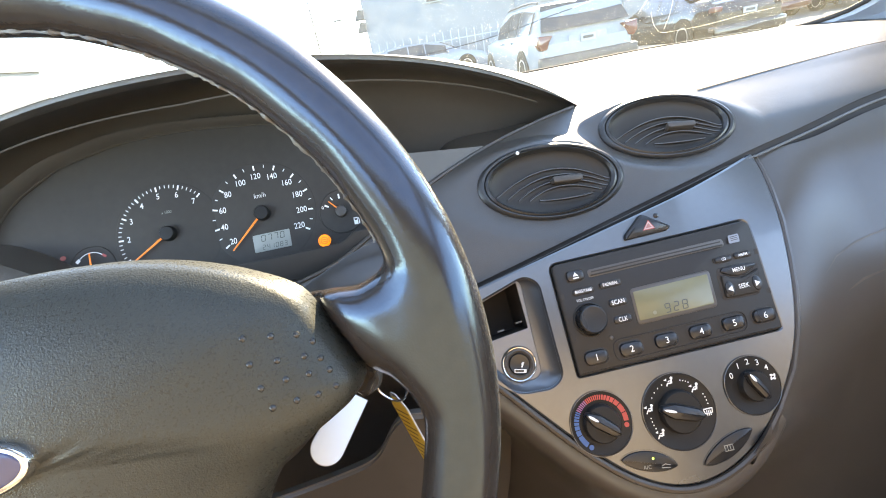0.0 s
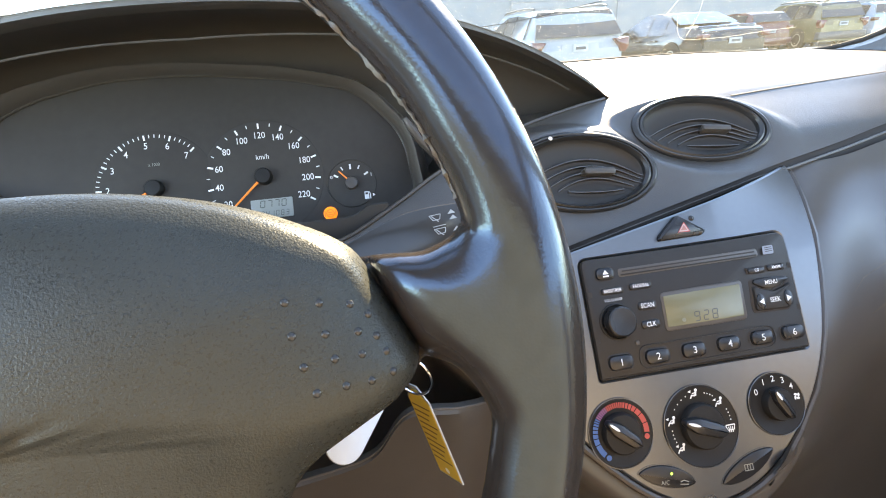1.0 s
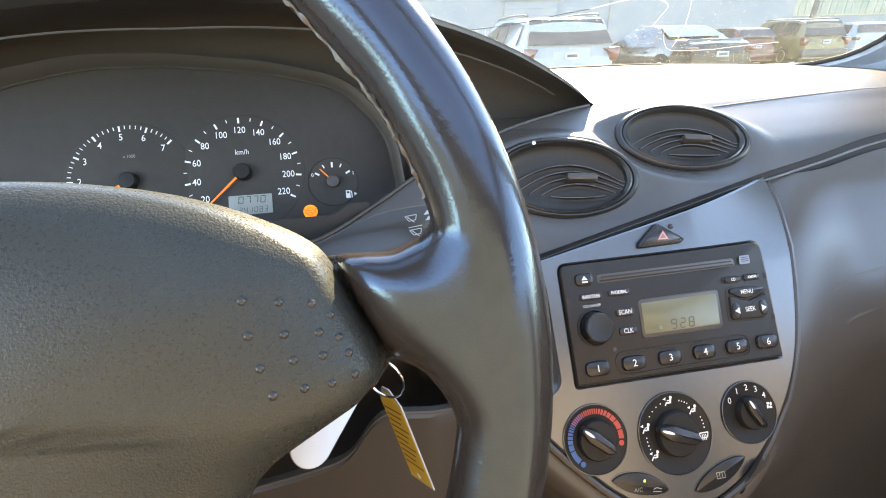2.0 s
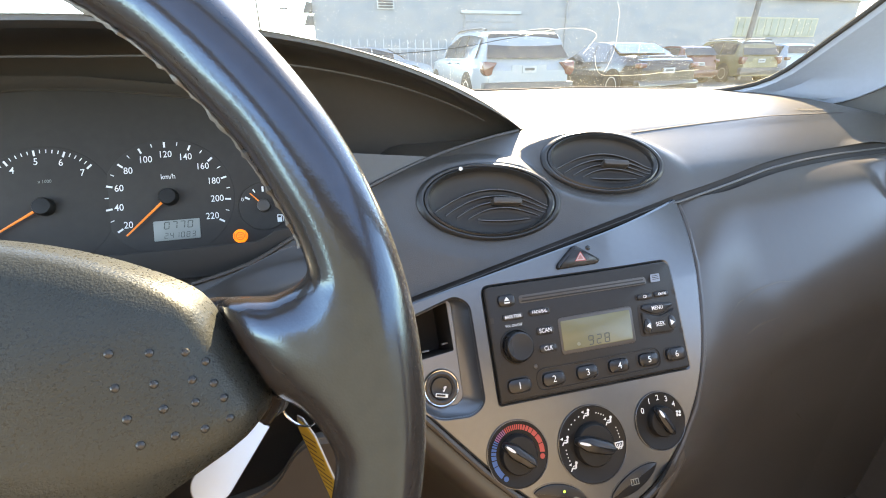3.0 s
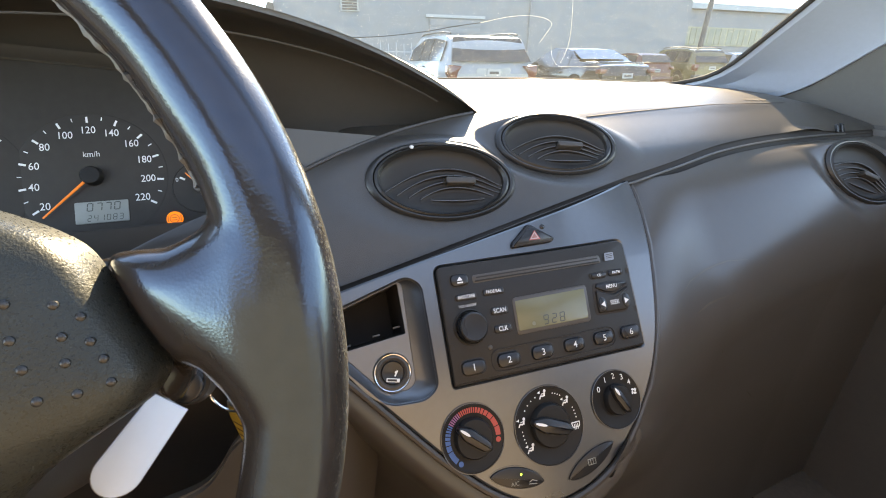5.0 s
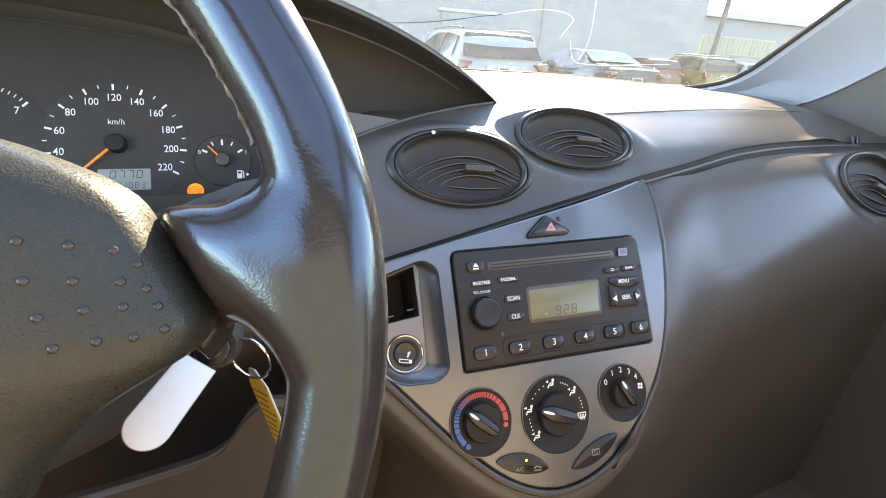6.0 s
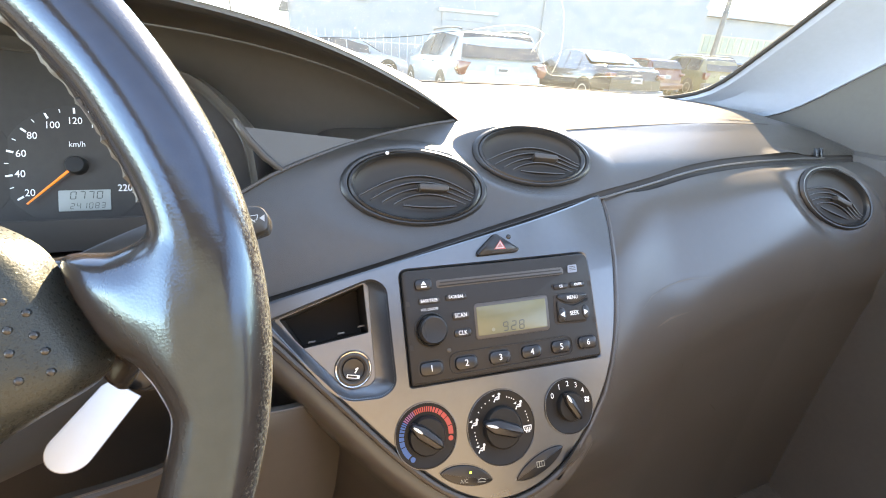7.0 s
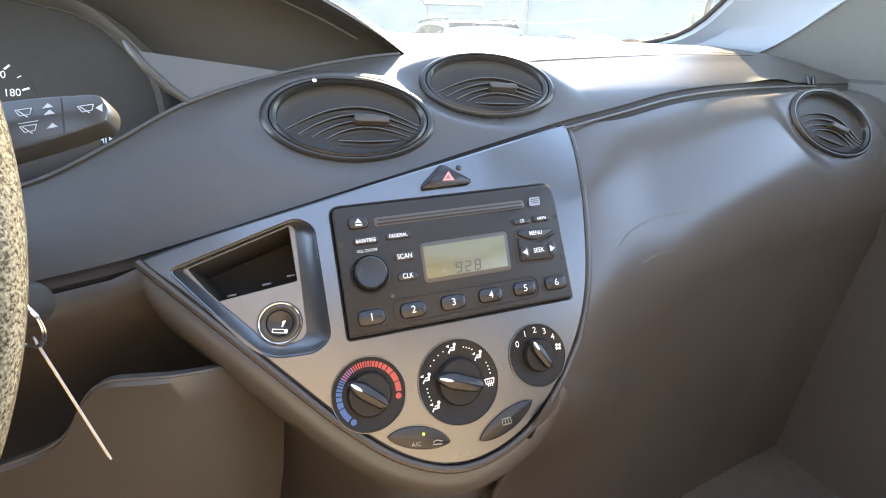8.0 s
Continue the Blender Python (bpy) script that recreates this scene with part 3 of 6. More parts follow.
def build_seam():
    """Dark groove with a thin moulded bead below the upper pad."""
    xs = spaced(-0.30, 0.69, 90)
    part("seam_groove", sheet([[seam_point(x, d) + Vector((0, b, 0)) for x in xs] for d, b in ((-0.009, 0.010), (-0.003, 0.0035), (0.004, 0.0040), (0.010, 0.010), (0.012, 0.070))]), GAP, dash)
    xs = spaced(0.165, 0.69, 60)
    part("groove_wall", sheet([[seam_point(x, d) + Vector((0, b, 0)) for x in xs] for d, b in ((0.002, 0.0060), (0.012, 0.0075), (0.030, 0.012))]), GAP, dash)
    xs = spaced(-0.21, 0.60, 90)
    part("seam_bead", tube([seam_point(x, 0.0005 + 0.0030 * soft_step((x - 0.10) / 0.06)) + Vector((0, 0.0012 - 0.0008 * soft_step((x - 0.10) / 0.06), 0)) for x in xs], [0.0006 + 0.0008 * soft_step((x - 0.10) / 0.06) for x in xs], 8), CHEEK, dash)


build_seam()


def build_hood():
    """Arched hood over the instruments: outer skin, rolled lip, dark underside."""
    xs = [WHEEL_X + 0.391 * math.copysign(abs(k) ** 0.9, k) for k in spaced(-1, 1, 81)]
    top = []
    for k in spaced(0, 1, 14):
        r = []
        for x in xs:
            a = lip_point(x)
            s = (x - WHEEL_X) / 0.391
            b = Vector((WHEEL_X + s * 0.46, 0.50, 1.012 - 0.006 * s * s))
            p = a.lerp(b, k)
            p.z += 0.020 * math.sin(math.pi * min(1, k * 1.1)) * (1 - s * s) + 0.007 * math.sin(math.pi * k)
            r.append(p)
        top.append(r)
    lip = []
    for dy, dz in ((0.012, -0.0080), (0.004, -0.0062), (0.0, -0.0040), (0.0005, -0.0014)):
        lip.append([lip_point(x) + Vector((0, dy, dz * min(1, 12 * (0.393 - abs(x - WHEEL_X))))) for x in xs])
    hood = part("instrument_hood", sheet(lip + top), DASH_UP, dash, "arched instrument hood with a worn lip", sharp=50)
    # underside: steps back towards the dial face
    rows = []
    for k in spaced(0, 1, 26):
        r = []
        for x in xs:
            a = lip_point(x) + Vector((0, 0.012, -0.0080 * min(1, 12 * (0.393 - abs(x - WHEEL_X)))))
            s = (x - WHEEL_X) / 0.391
            b = Vector((WHEEL_X + s * 0.385, 0.263, 0.880))
            q = math.pi / 2 * k
            r.append(Vector((a.x + (b.x - a.x) * k, a.y + (b.y - a.y) * math.sin(q) ** 0.6, b.z + (a.z - b.z) * math.cos(q) ** 0.45)))
        rows.append(r)
    part("hood_underside", sheet(rows), BLACK, hood, "shaded inner face of the hood")
    ridge = [lip_point(x, 0.022, -0.026 * (1 - 0.4 * abs((x - WHEEL_X) / 0.391))) for x in xs[6:-6]]
    part("hood_ridge", tube(ridge, 0.0009, 6), DASH_LOW, hood)
    # floor and side of the recess between the rim line and the dial face
    xs2 = spaced(-0.76, 0.005, 60)
    rows = []
    for k in spaced(0, 1, 8):
        r = []
        for x in xs2:
            s = (x - WHEEL_X) / 0.39
            a = line_point(x)
            b = Vector((WHEEL_X + s * 0.385, 0.266, 0.862 + 0.112 * soft_step((abs(s) - 0.30) / 0.35)))
            r.append(a.lerp(b, k))
        rows.append(r)
    part("recess_floor", sheet(rows), BLACK, dash, "moulded surround of the instrument recess")
    # flat cheek between the hood and the vent panel, with a soft raised edge towards the dials
    right, low, high = Vector((-0.1060, 0.1725, 0.9752)), Vector((-0.1885, 0.1330, 0.9560)), Vector((-0.2187, 0.1384, 0.9937))
    out = (low - right).cross(high - right).normalized()
    out = out if out.y < 0 else -out
    corners = [right, low.lerp(right, 0.02), low, low.lerp(high, 0.5) - Vector((0.002, 0, 0)), high]
    part("recess_cheek", loops([corners, [p - out * 0.004 for p in corners]], cap0=True, cap1=True), CHEEK, dash, "flat grey cheek beside the instruments")
    ridge = [high + Vector((-0.003, 0.002, 0.006)), high, high.lerp(low, 0.35) - Vector((0.0025, 0, 0)), high.lerp(low, 0.7) - Vector((0.002, 0, 0)), low + Vector((0.002, -0.001, 0.0)), low.lerp(right, 0.10)]
    part("cheek_edge", tube(ridge, [0.002, 0.0032, 0.0036, 0.0036, 0.0030, 0.0012], 10), DASH_MID, dash, "rounded edge of the cheek")
    edge = [line_point(x) + Vector((0, 0, 0.001)) for x in spaced(-0.33, 0.004, 40)]
    part("recess_edge", tube(edge, 0.0020, 6), DASH_MID, dash)
    wall = [[Vector((x, 0.268, 0.80 + (lip_point(x).z - 0.03 - 0.80) * k)) for x in spaced(-0.765, 0.010, 40)] for k in (0, 0.5, 1)]
    part("recess_back", sheet(wall), BLACK, dash)
    return hood


build_hood()


# ---- centre stack: u to the right, v up the sloping face, w out of it, in millimetres ----
STACK_V, STACK_N = Vector((0, 0.5500, 0.8352)), Vector((0, -0.8352, 0.5500))
SWEEP = Vector((0.0187, 0.0277, -0.0050))      # the upper right corner sweeps back


def stack(u, v, w=0.0):
    p = Vector((0, 0, 0.80)) + (Vector((1, 0, 0)) * u + STACK_V * v + STACK_N * w) * 0.001
    return p + SWEEP * (min(1.1, max(0, (u - 36) / 92)) ** 1.4 * min(1.1, max(0, (v - 84) / 73)) ** 1.4)


BEZEL = [(-222, 78), (-193, 86.5), (-160, 94.5), (-128, 101.5), (-85, 110.8), (-39, 120.6), (11, 131.5), (67, 144), (100, 151.5), (128.5, 158.5), (131.5, 141), (132.2, 124), (130.5, 95), (125.5, 60), (120, 32), (113.5, 9), (106, -10), (97, -27), (84, -46),
         (69, -63), (51, -80), (31, -93.5), (8, -103), (-16, -106.5), (-34, -104.5), (-50, -99), (-66, -90), (-80, -79), (-95, -65), (-110, -50), (-130, -27), (-150, -4), (-174, 24), (-197, 50.5), (-216, 70)]
BEZEL = dense(rounded(BEZEL, [4] + [40] * 8 + [4] + [40] * (len(BEZEL) - 11) + [4], 3), 7.0)
POCKET_RIM = rounded([(-205, 68), (-119, 95), (-108, 87), (-107, 4), (-118, -3.5), (-146, -2), (-160, 8)], [4, 8, 6, 8, 6, 10, 10], 5)
POCKET_FLOOR = rounded([(-201, 69.5), (-124, 94), (-121, 89), (-122, 10), (-128, 5), (-144, 5), (-154, 13)], [3, 4, 4, 5, 4, 8, 8], 5)
POCKET_HOLE = rounded([(-196.5, 69.5), (-125.5, 92.2), (-124.5, 50), (-180, 43.4)], 1.5, 3)
RADIO_RIM = dense(rounded([(-94, 0), (96.4, 0), (98.4, 102), (-94, 100)], [2.5, 2.5, 9, 7], 5), 7.0)
bezel = part("centre_bezel", holed(BEZEL, [POCKET_RIM, RADIO_RIM], -7.0, 0.0, stack, 1.6), SILVER, dash, "silver painted centre panel", sharp=22)


def build_pocket():
    rows = []
    o, i = ccw(POCKET_RIM), ccw(POCKET_FLOOR)
    rows = [[stack(u, v, 0) for u, v in inset(o, -1.0)], [stack(u, v, -2) for u, v in o], [stack((a[0] * 0.35 + b[0] * 0.65), (a[1] * 0.35 + b[1] * 0.65), -8) for a, b in zip(o, i)], [stack(u, v, -10) for u, v in i]]
    bm = loops(rows)
    part("pocket_wall", bm, SILVER, bezel, "sloping rim of the storage pocket")
    part("pocket_floor", holed(POCKET_FLOOR, [POCKET_HOLE, ring2(-140, 21, 15.5, 15.5)], -14, -10.2, stack, 0.6), POCKET, bezel, "pale pocket face")
    h = ccw(POCKET_HOLE)
    box = loops([[stack(u, v, -10.5) for u, v in h], [stack(u * 0.98 - 3, v * 0.98 + 1, -70) for u, v in h]], cap1=True)
    cav = part("pocket_cavity", box, GAP, bezel, "empty dark storage slot")
    for u, v in ((-172, 47.5), (-147, 52), (-129, 56)):
        part("catch", slab([(u - 3, v - 1), (u + 3, v - 0.4), (u + 3, v + 1), (u - 3, v + 0.6)], -26, -22, stack, 0.4), POCKET, cav)


build_pocket()


def build_lighter():
    ob = thing("cigarette_lighter", "black cigarette lighter in a chromed socket ring", "cigarette lighter")
    c = (-140, 21)
    part("socket_ring", loops([[stack(u, v, w) for u, v in ring2(*c, r, r)] for r, w in ((15.2, -11), (15.2, -8.8), (14.7, -8.2), (14.0, -8.5), (13.8, -12))]), CHROME, ob, "thin bright metal ring")
    part("bezel_ring", loops([[stack(u, v, w) for u, v in ring2(*c, r, r)] for r, w in ((13.9, -11), (13.5, -8.0), (11.8, -7.4), (9.6, -9.4))]), BLACK, ob)
    part("lighter_knob", loops([[stack(u, v, w) for u, v in ring2(*c, r, r)] for r, w in ((9.8, -12), (9.6, -9), (8.6, -7.8), (5, -8.6), (0.4, -9.0))], cap1=True), BUTTON, ob, "domed black knob")
    sym = [bar(c[0] - 6, c[1] - 4.5, c[0] + 4.5, c[1] - 7.0, 3.0), bar(c[0] + 1, c[1] - 3, c[0] + 3.6, c[1] + 0.6, 1.2), ring2(c[0] + 2.8, c[1] + 0.2, 1.6, 1.0, 30, 10)]
    part("lighter_symbol", flats(sym, stack, -7.4), WHITE, ob)
    part("symbol_core", flats([bar(c[0] - 5.2, c[1] - 4.7, c[0] + 2.2, c[1] - 6.4, 1.7)], stack, -7.3), BUTTON, ob)


build_lighter()


def build_hazard():
    ob = thing("hazard_switch", "black triangular hazard light switch with a red triangle", "switch")
    rim = rounded([(-20.5, 107), (21, 108), (25.5, 111.5), (2.5, 127.5), (-1.5, 127), (-19.5, 112)], [5, 5, 3, 4, 4, 4], 4)
    part("switch_cap", slab(rim, -3, 4.2, stack, 2.4), BUTTON, ob, "glossy black cap")
    tri = lambda k: [(3.4 + (x - 3.4) * k, 115.5 + (y - 115.5) * k) for x, y in ((-2.6, 112.3), (9.2, 112.2), (4.8, 121.0))]
    part("red_triangle", flats([tri(1.0)], stack, 4.35), RED, ob)
    part("white_triangle", flats([tri(0.80)], stack, 4.45), material("faded_white_print", (0.50, 0.42, 0.40), 0.5, vary=0.05), ob)
    part("inner_triangle", flats([tri(0.52)], stack, 4.55), material("pale_red_print", (0.36, 0.14, 0.12), 0.5, vary=0.05), ob)
    led = thing("alarm_led", "tiny dark alarm light in the silver panel", "indicator")
    part("led_lens", loops([[stack(u, v, w) for u, v in ring2(15.6, 124, r, r, 0, 14)] for r, w in ((2.4, -1), (2.4, 0.6), (1.6, 1.2), (0.3, 1.5))], cap1=True), BUTTON, led)


build_hazard()


def build_radio():
    ob = thing("car_radio", "black car radio with a compact disc slot and an olive display", "radio")
    body = part("faceplate", slab(inset(ccw(RADIO_RIM), 0.7), -12, 2.6, stack, 1.8), RADIO, ob, "matt black faceplate")
    # disc slot
    part("slot_recess", slab(rounded([(-62.5, 81.5), (68, 82.8), (67.5, 89.8), (-62.5, 88.6)], 2.5, 4), 1.0, 2.75, stack, 0.2), BLACK, ob)
    part("slot_lip", slab(rounded([(-60.5, 82.6), (66, 83.6), (66, 85.0), (-60.5, 84.0)], 0.6, 2), 2.5, 3.4, stack, 0.3), RADIO, ob)
    part("disc_slot", flats([[(-59, 85.6), (65, 86.6), (65, 87.8), (-59, 86.8)]], stack, 2.9), GAP, ob)
    # display
    part("display_frame", slab(rounded([(-31, 31.5), (44.5, 31.5), (46.5, 65), (-30, 64)], 4, 4), 1.5, 3.2, stack, 0.9), BLACK, ob)
    part("display", slab(rounded([(-28.6, 35.0), (41.6, 35.0), (43.2, 61.6), (-27.5, 60.8)], 1.2, 3), 2.0, 3.5, stack, 0.15), LCD, ob, "olive liquid crystal display")
    part("clock_digits", digits("928", -4.2, 36.2, 3.62, 5.3, 8.5, 2.9, stack, 0.17), SEG, ob, "dark clock figures")
    part("display_dot", flats([ring2(-13.5, 39, 1.8, 1.8, 0, 10)], stack, 3.62), material("faint_segment", (0.19, 0.185, 0.12), 0.4), ob)

    def key(u, v, a, b, name="radio_button", rad=None, h=5.0, mat=BUTTON, rot=0.0):
        c, s = math.cos(radians(rot)), math.sin(radians(rot))
        o = rounded([(-a, -b), (a, -b), (a, b), (-a, b)], rad or b * 0.95, 5)
        o = [(u + x * c - y * s, v + x * s + y * c) for x, y in o]
        part("button_well", slab([(u + (x - u) * 1.14, v + (y - v) * 1.2) for x, y in o], 1.8, 2.78, stack, 0.1), GAP, ob)
        return part(name, slab(o, 1.5, h, stack, min(2.0, b * 0.5)), mat, ob)

    # preset keys in a shallow raised lane
    lane = rounded([(-59, 4.5), (66, 5.6), (66.5, 24.5), (-58.5, 24.0)], 9, 6)
    part("preset_lane", loops([[stack(u, v, w) for u, v in inset(ccw(lane), d)] for d, w in ((0, 2.4), (0.3, 3.2), (1.0, 3.2), (1.3, 2.4))]), RADIO, ob)
    for i, (u, v) in enumerate(((-75.4, 13.4), (-43.4, 13.6), (-10.9, 13.9), (21.1, 14.4), (52.2, 14.9), (81.6, 15.3))):
        k = key(u, v, 10.4, 5.9, rad=5.5, h=5.6)
        part("numeral", letters(str(i + 1), 8.0, stack, u, v, 5.75, bold=0.02), WHITE, k)
    for u, v, a, txt, sz in ((-43.2, 55.3, 8.2, "SCAN", 5.6), (-43.2, 39.8, 8.2, "CLK", 5.6), (-71.0, 71.3, 9.5, "BASS/TREB", 4.0), (-45.6, 72.2, 9.8, "FADE/BAL", 4.0), (62.0, 71.2, 8.0, "CD", 3.6), (80.6, 71.6, 8.0, "AM/FM", 3.6)):
        k = key(u, v, a, 3.4 if sz > 4.5 else 2.6, h=4.2)
        part("print", letters(txt, sz, stack, u, v, 4.35, wide=0.82, bold=0.05), WHITE, k)
    part("volume_print", letters("VOL ON/OFF", 3.4, stack, -71, 63.6, 2.85, wide=0.8), WHITE, ob)
    k = key(-74.6, 86, 8.0, 5.0, rad=4.6, h=5)
    part("eject_mark", flats([[(-77.2, 85.4), (-72, 85.4), (-74.6, 89.0)], [(-77.2, 83.2), (-72, 83.2), (-72, 84.4), (-77.2, 84.4)]], stack, 5.1), WHITE, k)
    part("disc_mark", flats([rounded([(72.5, 83.6), (83, 83.6), (83.6, 91), (73.5, 91)], 1.2, 3)], stack, 2.95), material("disc_mark_print", (0.22, 0.25, 0.29), 0.5), ob, "pale disc mark")
    part("disc_mark_bar", flats([bar(75, 86 + i * 1.6, 82, 86.2 + i * 1.6, 0.5) for i in range(3)], stack, 3.0), DIAL, ob)
    # menu and seek rocker
    part("rocker_well", slab(rounded([(50, 35), (86.5, 34), (93, 62), (53, 65)], 5, 5), 1.8, 2.9, stack, 0.3), GAP, ob)
    k = part("menu_key", slab(rounded([(55, 60.5), (64, 55.5), (71.5, 53.8), (80, 55.5), (89.5, 60), (88, 62.5), (72, 64.2), (57, 63.4)], 2, 3), 1.5, 4.8, stack, 1.0), BUTTON, ob)
    part("print", letters("MENU", 5.2, stack, 72, 59.5, 4.95, wide=0.85, bold=0.05), WHITE, k)
    k = part("seek_rocker", slab(rounded([(53, 37), (85, 36), (90.5, 57.5), (82, 54), (71.6, 51.5), (62, 54.3), (54.5, 58)], 3, 4), 1.5, 5.2, stack, 1.3), RADIO, ob)
    part("print", letters("SEEK", 5.6, stack, 71.6, 44.4, 5.35, wide=0.85, bold=0.05), WHITE, k)
    for u, d in ((58.2, -1), (84.2, 1)):
        pad = part("arrow_key", slab(ring2(u, 44.4, 4.2, 6.6, 0, 20), 4.5, 6.0, stack, 0.8), BUTTON, k)
        part("arrow_mark", flats([[(u - 2.2 * d, 41.6), (u - 2.2 * d, 47.2), (u + 2.4 * d, 44.4)]], stack, 6.1), WHITE, pad)
    # volume knob
    c = (-71.6, 45.8)
    part("knob_collar", loops([[stack(u, v, w) for u, v in ring2(*c, r, r, 0, 36)] for r, w in ((15.2, 2.4), (14.9, 3.8), (14.2, 4.2), (13.2, 3.0))]), RADIO, ob)
    part("volume_knob", loops([[stack(u, v, w) for u, v in ring2(*c, r, r, 0, 36)] for r, w in ((12.9, 2), (12.4, 10.5), (11.9, 12.2), (10.8, 13.0), (9.8, 12.9), (0.5, 12.6))], cap1=True), BUTTON, ob, "round black volume knob")
    # removal holes
    for u, v in ((94.6, 71.5), (94.0, 35.2), (-90.2, 32.6), (-90.0, 70.0)):
        part("removal_slot", flats([[(u - 1.6, v - 2.4), (u + 1.6, v - 2.4), (u + 1.6, v + 2.4), (u - 1.6, v + 2.4)]], stack, 2.75), GAP, ob)
    part("fastener", slab(ring2(-57.5, 26.4, 2.0, 2.0, 0, 12), 2, 3.4, stack, 0.6), BLACK, ob)


build_radio()


def build_heater():
    ob = thing("heater_controls", "three black rotary heater controls in the silver panel", "heater controls")

    def dial(u, v, r, pointer, knob=0.62):
        d = part("control_dial", loops([[stack(x, y, w) for x, y in ring2(u, v, q, q, 0, 48)] for q, w in ((r + 1.2, -0.6), (r + 0.6, 0.8), (r - 0.4, 1.0), (r - 1.4, 0.4), (r * 0.4, 0.5))], cap1=True), KNOB, ob, "round black dial")
        part("dial_rim", tube([stack(x, y, 0.9) for x, y in ring2(u, v, r + 0.9, r + 0.9, 0, 56)], 0.00045, 6, closed=True), SILVER, d)
        k = r * knob
        part("knob_ring", loops([[stack(x, y, w) for x, y in ring2(u, v, q, q, 0, 40)] for q, w in ((k, 0.2), (k * 0.97, 4.5), (k * 0.9, 6.0), (k * 0.3, 6.4))], cap1=True), KNOB, d)
        a = radians(pointer)
        ca, sa = math.cos(a), math.sin(a)
        prof = [(-k * 1.05, 0), (-k * 0.7, k * 0.30), (k * 0.5, k * 0.36), (k * 1.12, k * 0.12), (k * 1.12, -k * 0.12), (k * 0.5, -k * 0.36), (-k * 0.7, -k * 0.30)]
        grip = [(u + x * ca - y * sa, v + x * sa + y * ca) for x, y in rounded(prof, 3, 3)]
        g = part("grip", slab(grip, 5.0, 11.0, stack, 3.0), BUTTON, d, "raised finger grip")
        part("pointer_mark", flats([ring2(u + ca * k * 0.72, v + sa * k * 0.72, k * 0.30, 1.15, pointer, 14)], stack, 11.15), WHITE, g)
        return d

    # temperature
    u, v, r = -85.2, -40.8, 26.0
    d = dial(u, v, r, 139)
    blue, red, grey = [], [], []
    a1 = 222.0
    for i, wide in enumerate([27, 13, 10, 8, 7, 6] + [4.7] * 16 + [6, 7, 8, 10, 13, 20, 20]):
        steps = [radians(a1 - (wide - 1.8) * q / 4) for q in range(5)]
        seg = [(u + (r - 2.4) * math.cos(t), v + (r - 2.4) * math.sin(t)) for t in steps] + [(u + (r - 6.6) * math.cos(t), v + (r - 6.6) * math.sin(t)) for t in reversed(steps)]
        (blue if i < 8 else grey if i < 14 else red).append(seg)
        a1 -= wide
    blue.append(ring2(u + (r - 4.4) * math.cos(radians(231)), v + (r - 4.4) * math.sin(radians(231)), 2.2, 2.2, 0, 12))
    red.append(ring2(u + (r - 4.4) * math.cos(radians(a1 - 7)), v + (r - 4.4) * math.sin(radians(a1 - 7)), 2.2, 2.2, 0, 12))
    violet = material("violet_print", (0.28, 0.10, 0.20), 0.5)
    for marks, ink, label in ((blue, BLUE, "blue cold mark"), (grey, violet, "violet middle mark"), (red, RED, "red warm mark")):
        for seg in marks:
            part("scale_mark", flats([seg], stack, 1.15), ink, d, label)
    # air direction
    u, v, r = -16.4, -46.5, 31.5
    d = dial(u, v, r, 159, 0.58)

    def flow(x, y, z):
        return [ring2(x + 1.2 * z, y + 3.2, 1.3, 1.3, 0, 10), bar(x + 0.9 * z, y + 2.0, x + 0.2 * z, y - 1.2, 1.7), bar(x - 0.2 * z, y - 1.0, x - 2.8 * z, y - 0.4, 1.3), bar(x - 2.6 * z, y - 0.4, x - 3.8 * z, y - 2.8, 1.1), bar(x + 0.2 * z, y + 1.2, x - 2.0 * z, y + 0.9, 0.8), [(x - 5.2 * z, y + 2.6), (x - 2.6 * z, y + 3.8), (x - 3.0 * z, y + 1.4)]]

    marks = []
    for ang, z in ((91, 1.15), (38, 1.15), (164, 1.15), (216, 1.15)):
        marks += flow(u + (r - 6.5) * math.cos(radians(ang)), v + (r - 6.5) * math.sin(radians(ang)), z)
    x, y = u + (r - 6.5) * math.cos(radians(-13)), v + (r - 6.5) * math.sin(radians(-13))
    marks += [bar(x - 4, y + 2.4, x + 4, y + 2.4, 1.0), bar(x - 4, y + 2.4, x - 3, y - 1.5, 0.9), bar(x + 4, y + 2.4, x + 3, y - 1.5, 0.9), bar(x - 3, y - 1.5, x + 3, y - 1.5, 0.8)] + [bar(x + q, y + 1.2, x + q, y - 3.4, 0.8) for q in (-1.6, 0, 1.6)]
    for a0, a1 in ((56, 72), (110, 142), (180, 200), (21, 2)):
        for q in spaced(a0, a1, 4):
            marks.append(ring2(u + (r - 5.5) * math.cos(radians(q)), v + (r - 5.5) * math.sin(radians(q)), 0.6, 0.6, 0, 8))
    part("airflow_marks", flats(marks, stack, 1.15), WHITE, d, "small white airflow symbols")
    # fan
    u, v, r = 53.6, -40.3, 24.5
    d = dial(u, v, r, 118, 0.55)
    for txt, ang in (("0", 145), ("1", 114), ("2", 87), ("3", 61), ("4", 36)):
        part("numeral", letters(txt, 7.0, stack, u + (r - 4.4) * math.cos(radians(ang)), v + (r - 4.4) * math.sin(radians(ang)), 1.15, bold=0.03), WHITE, d)
    x, y = u + (r - 4.8) * math.cos(radians(9)), v + (r - 4.8) * math.sin(radians(9))
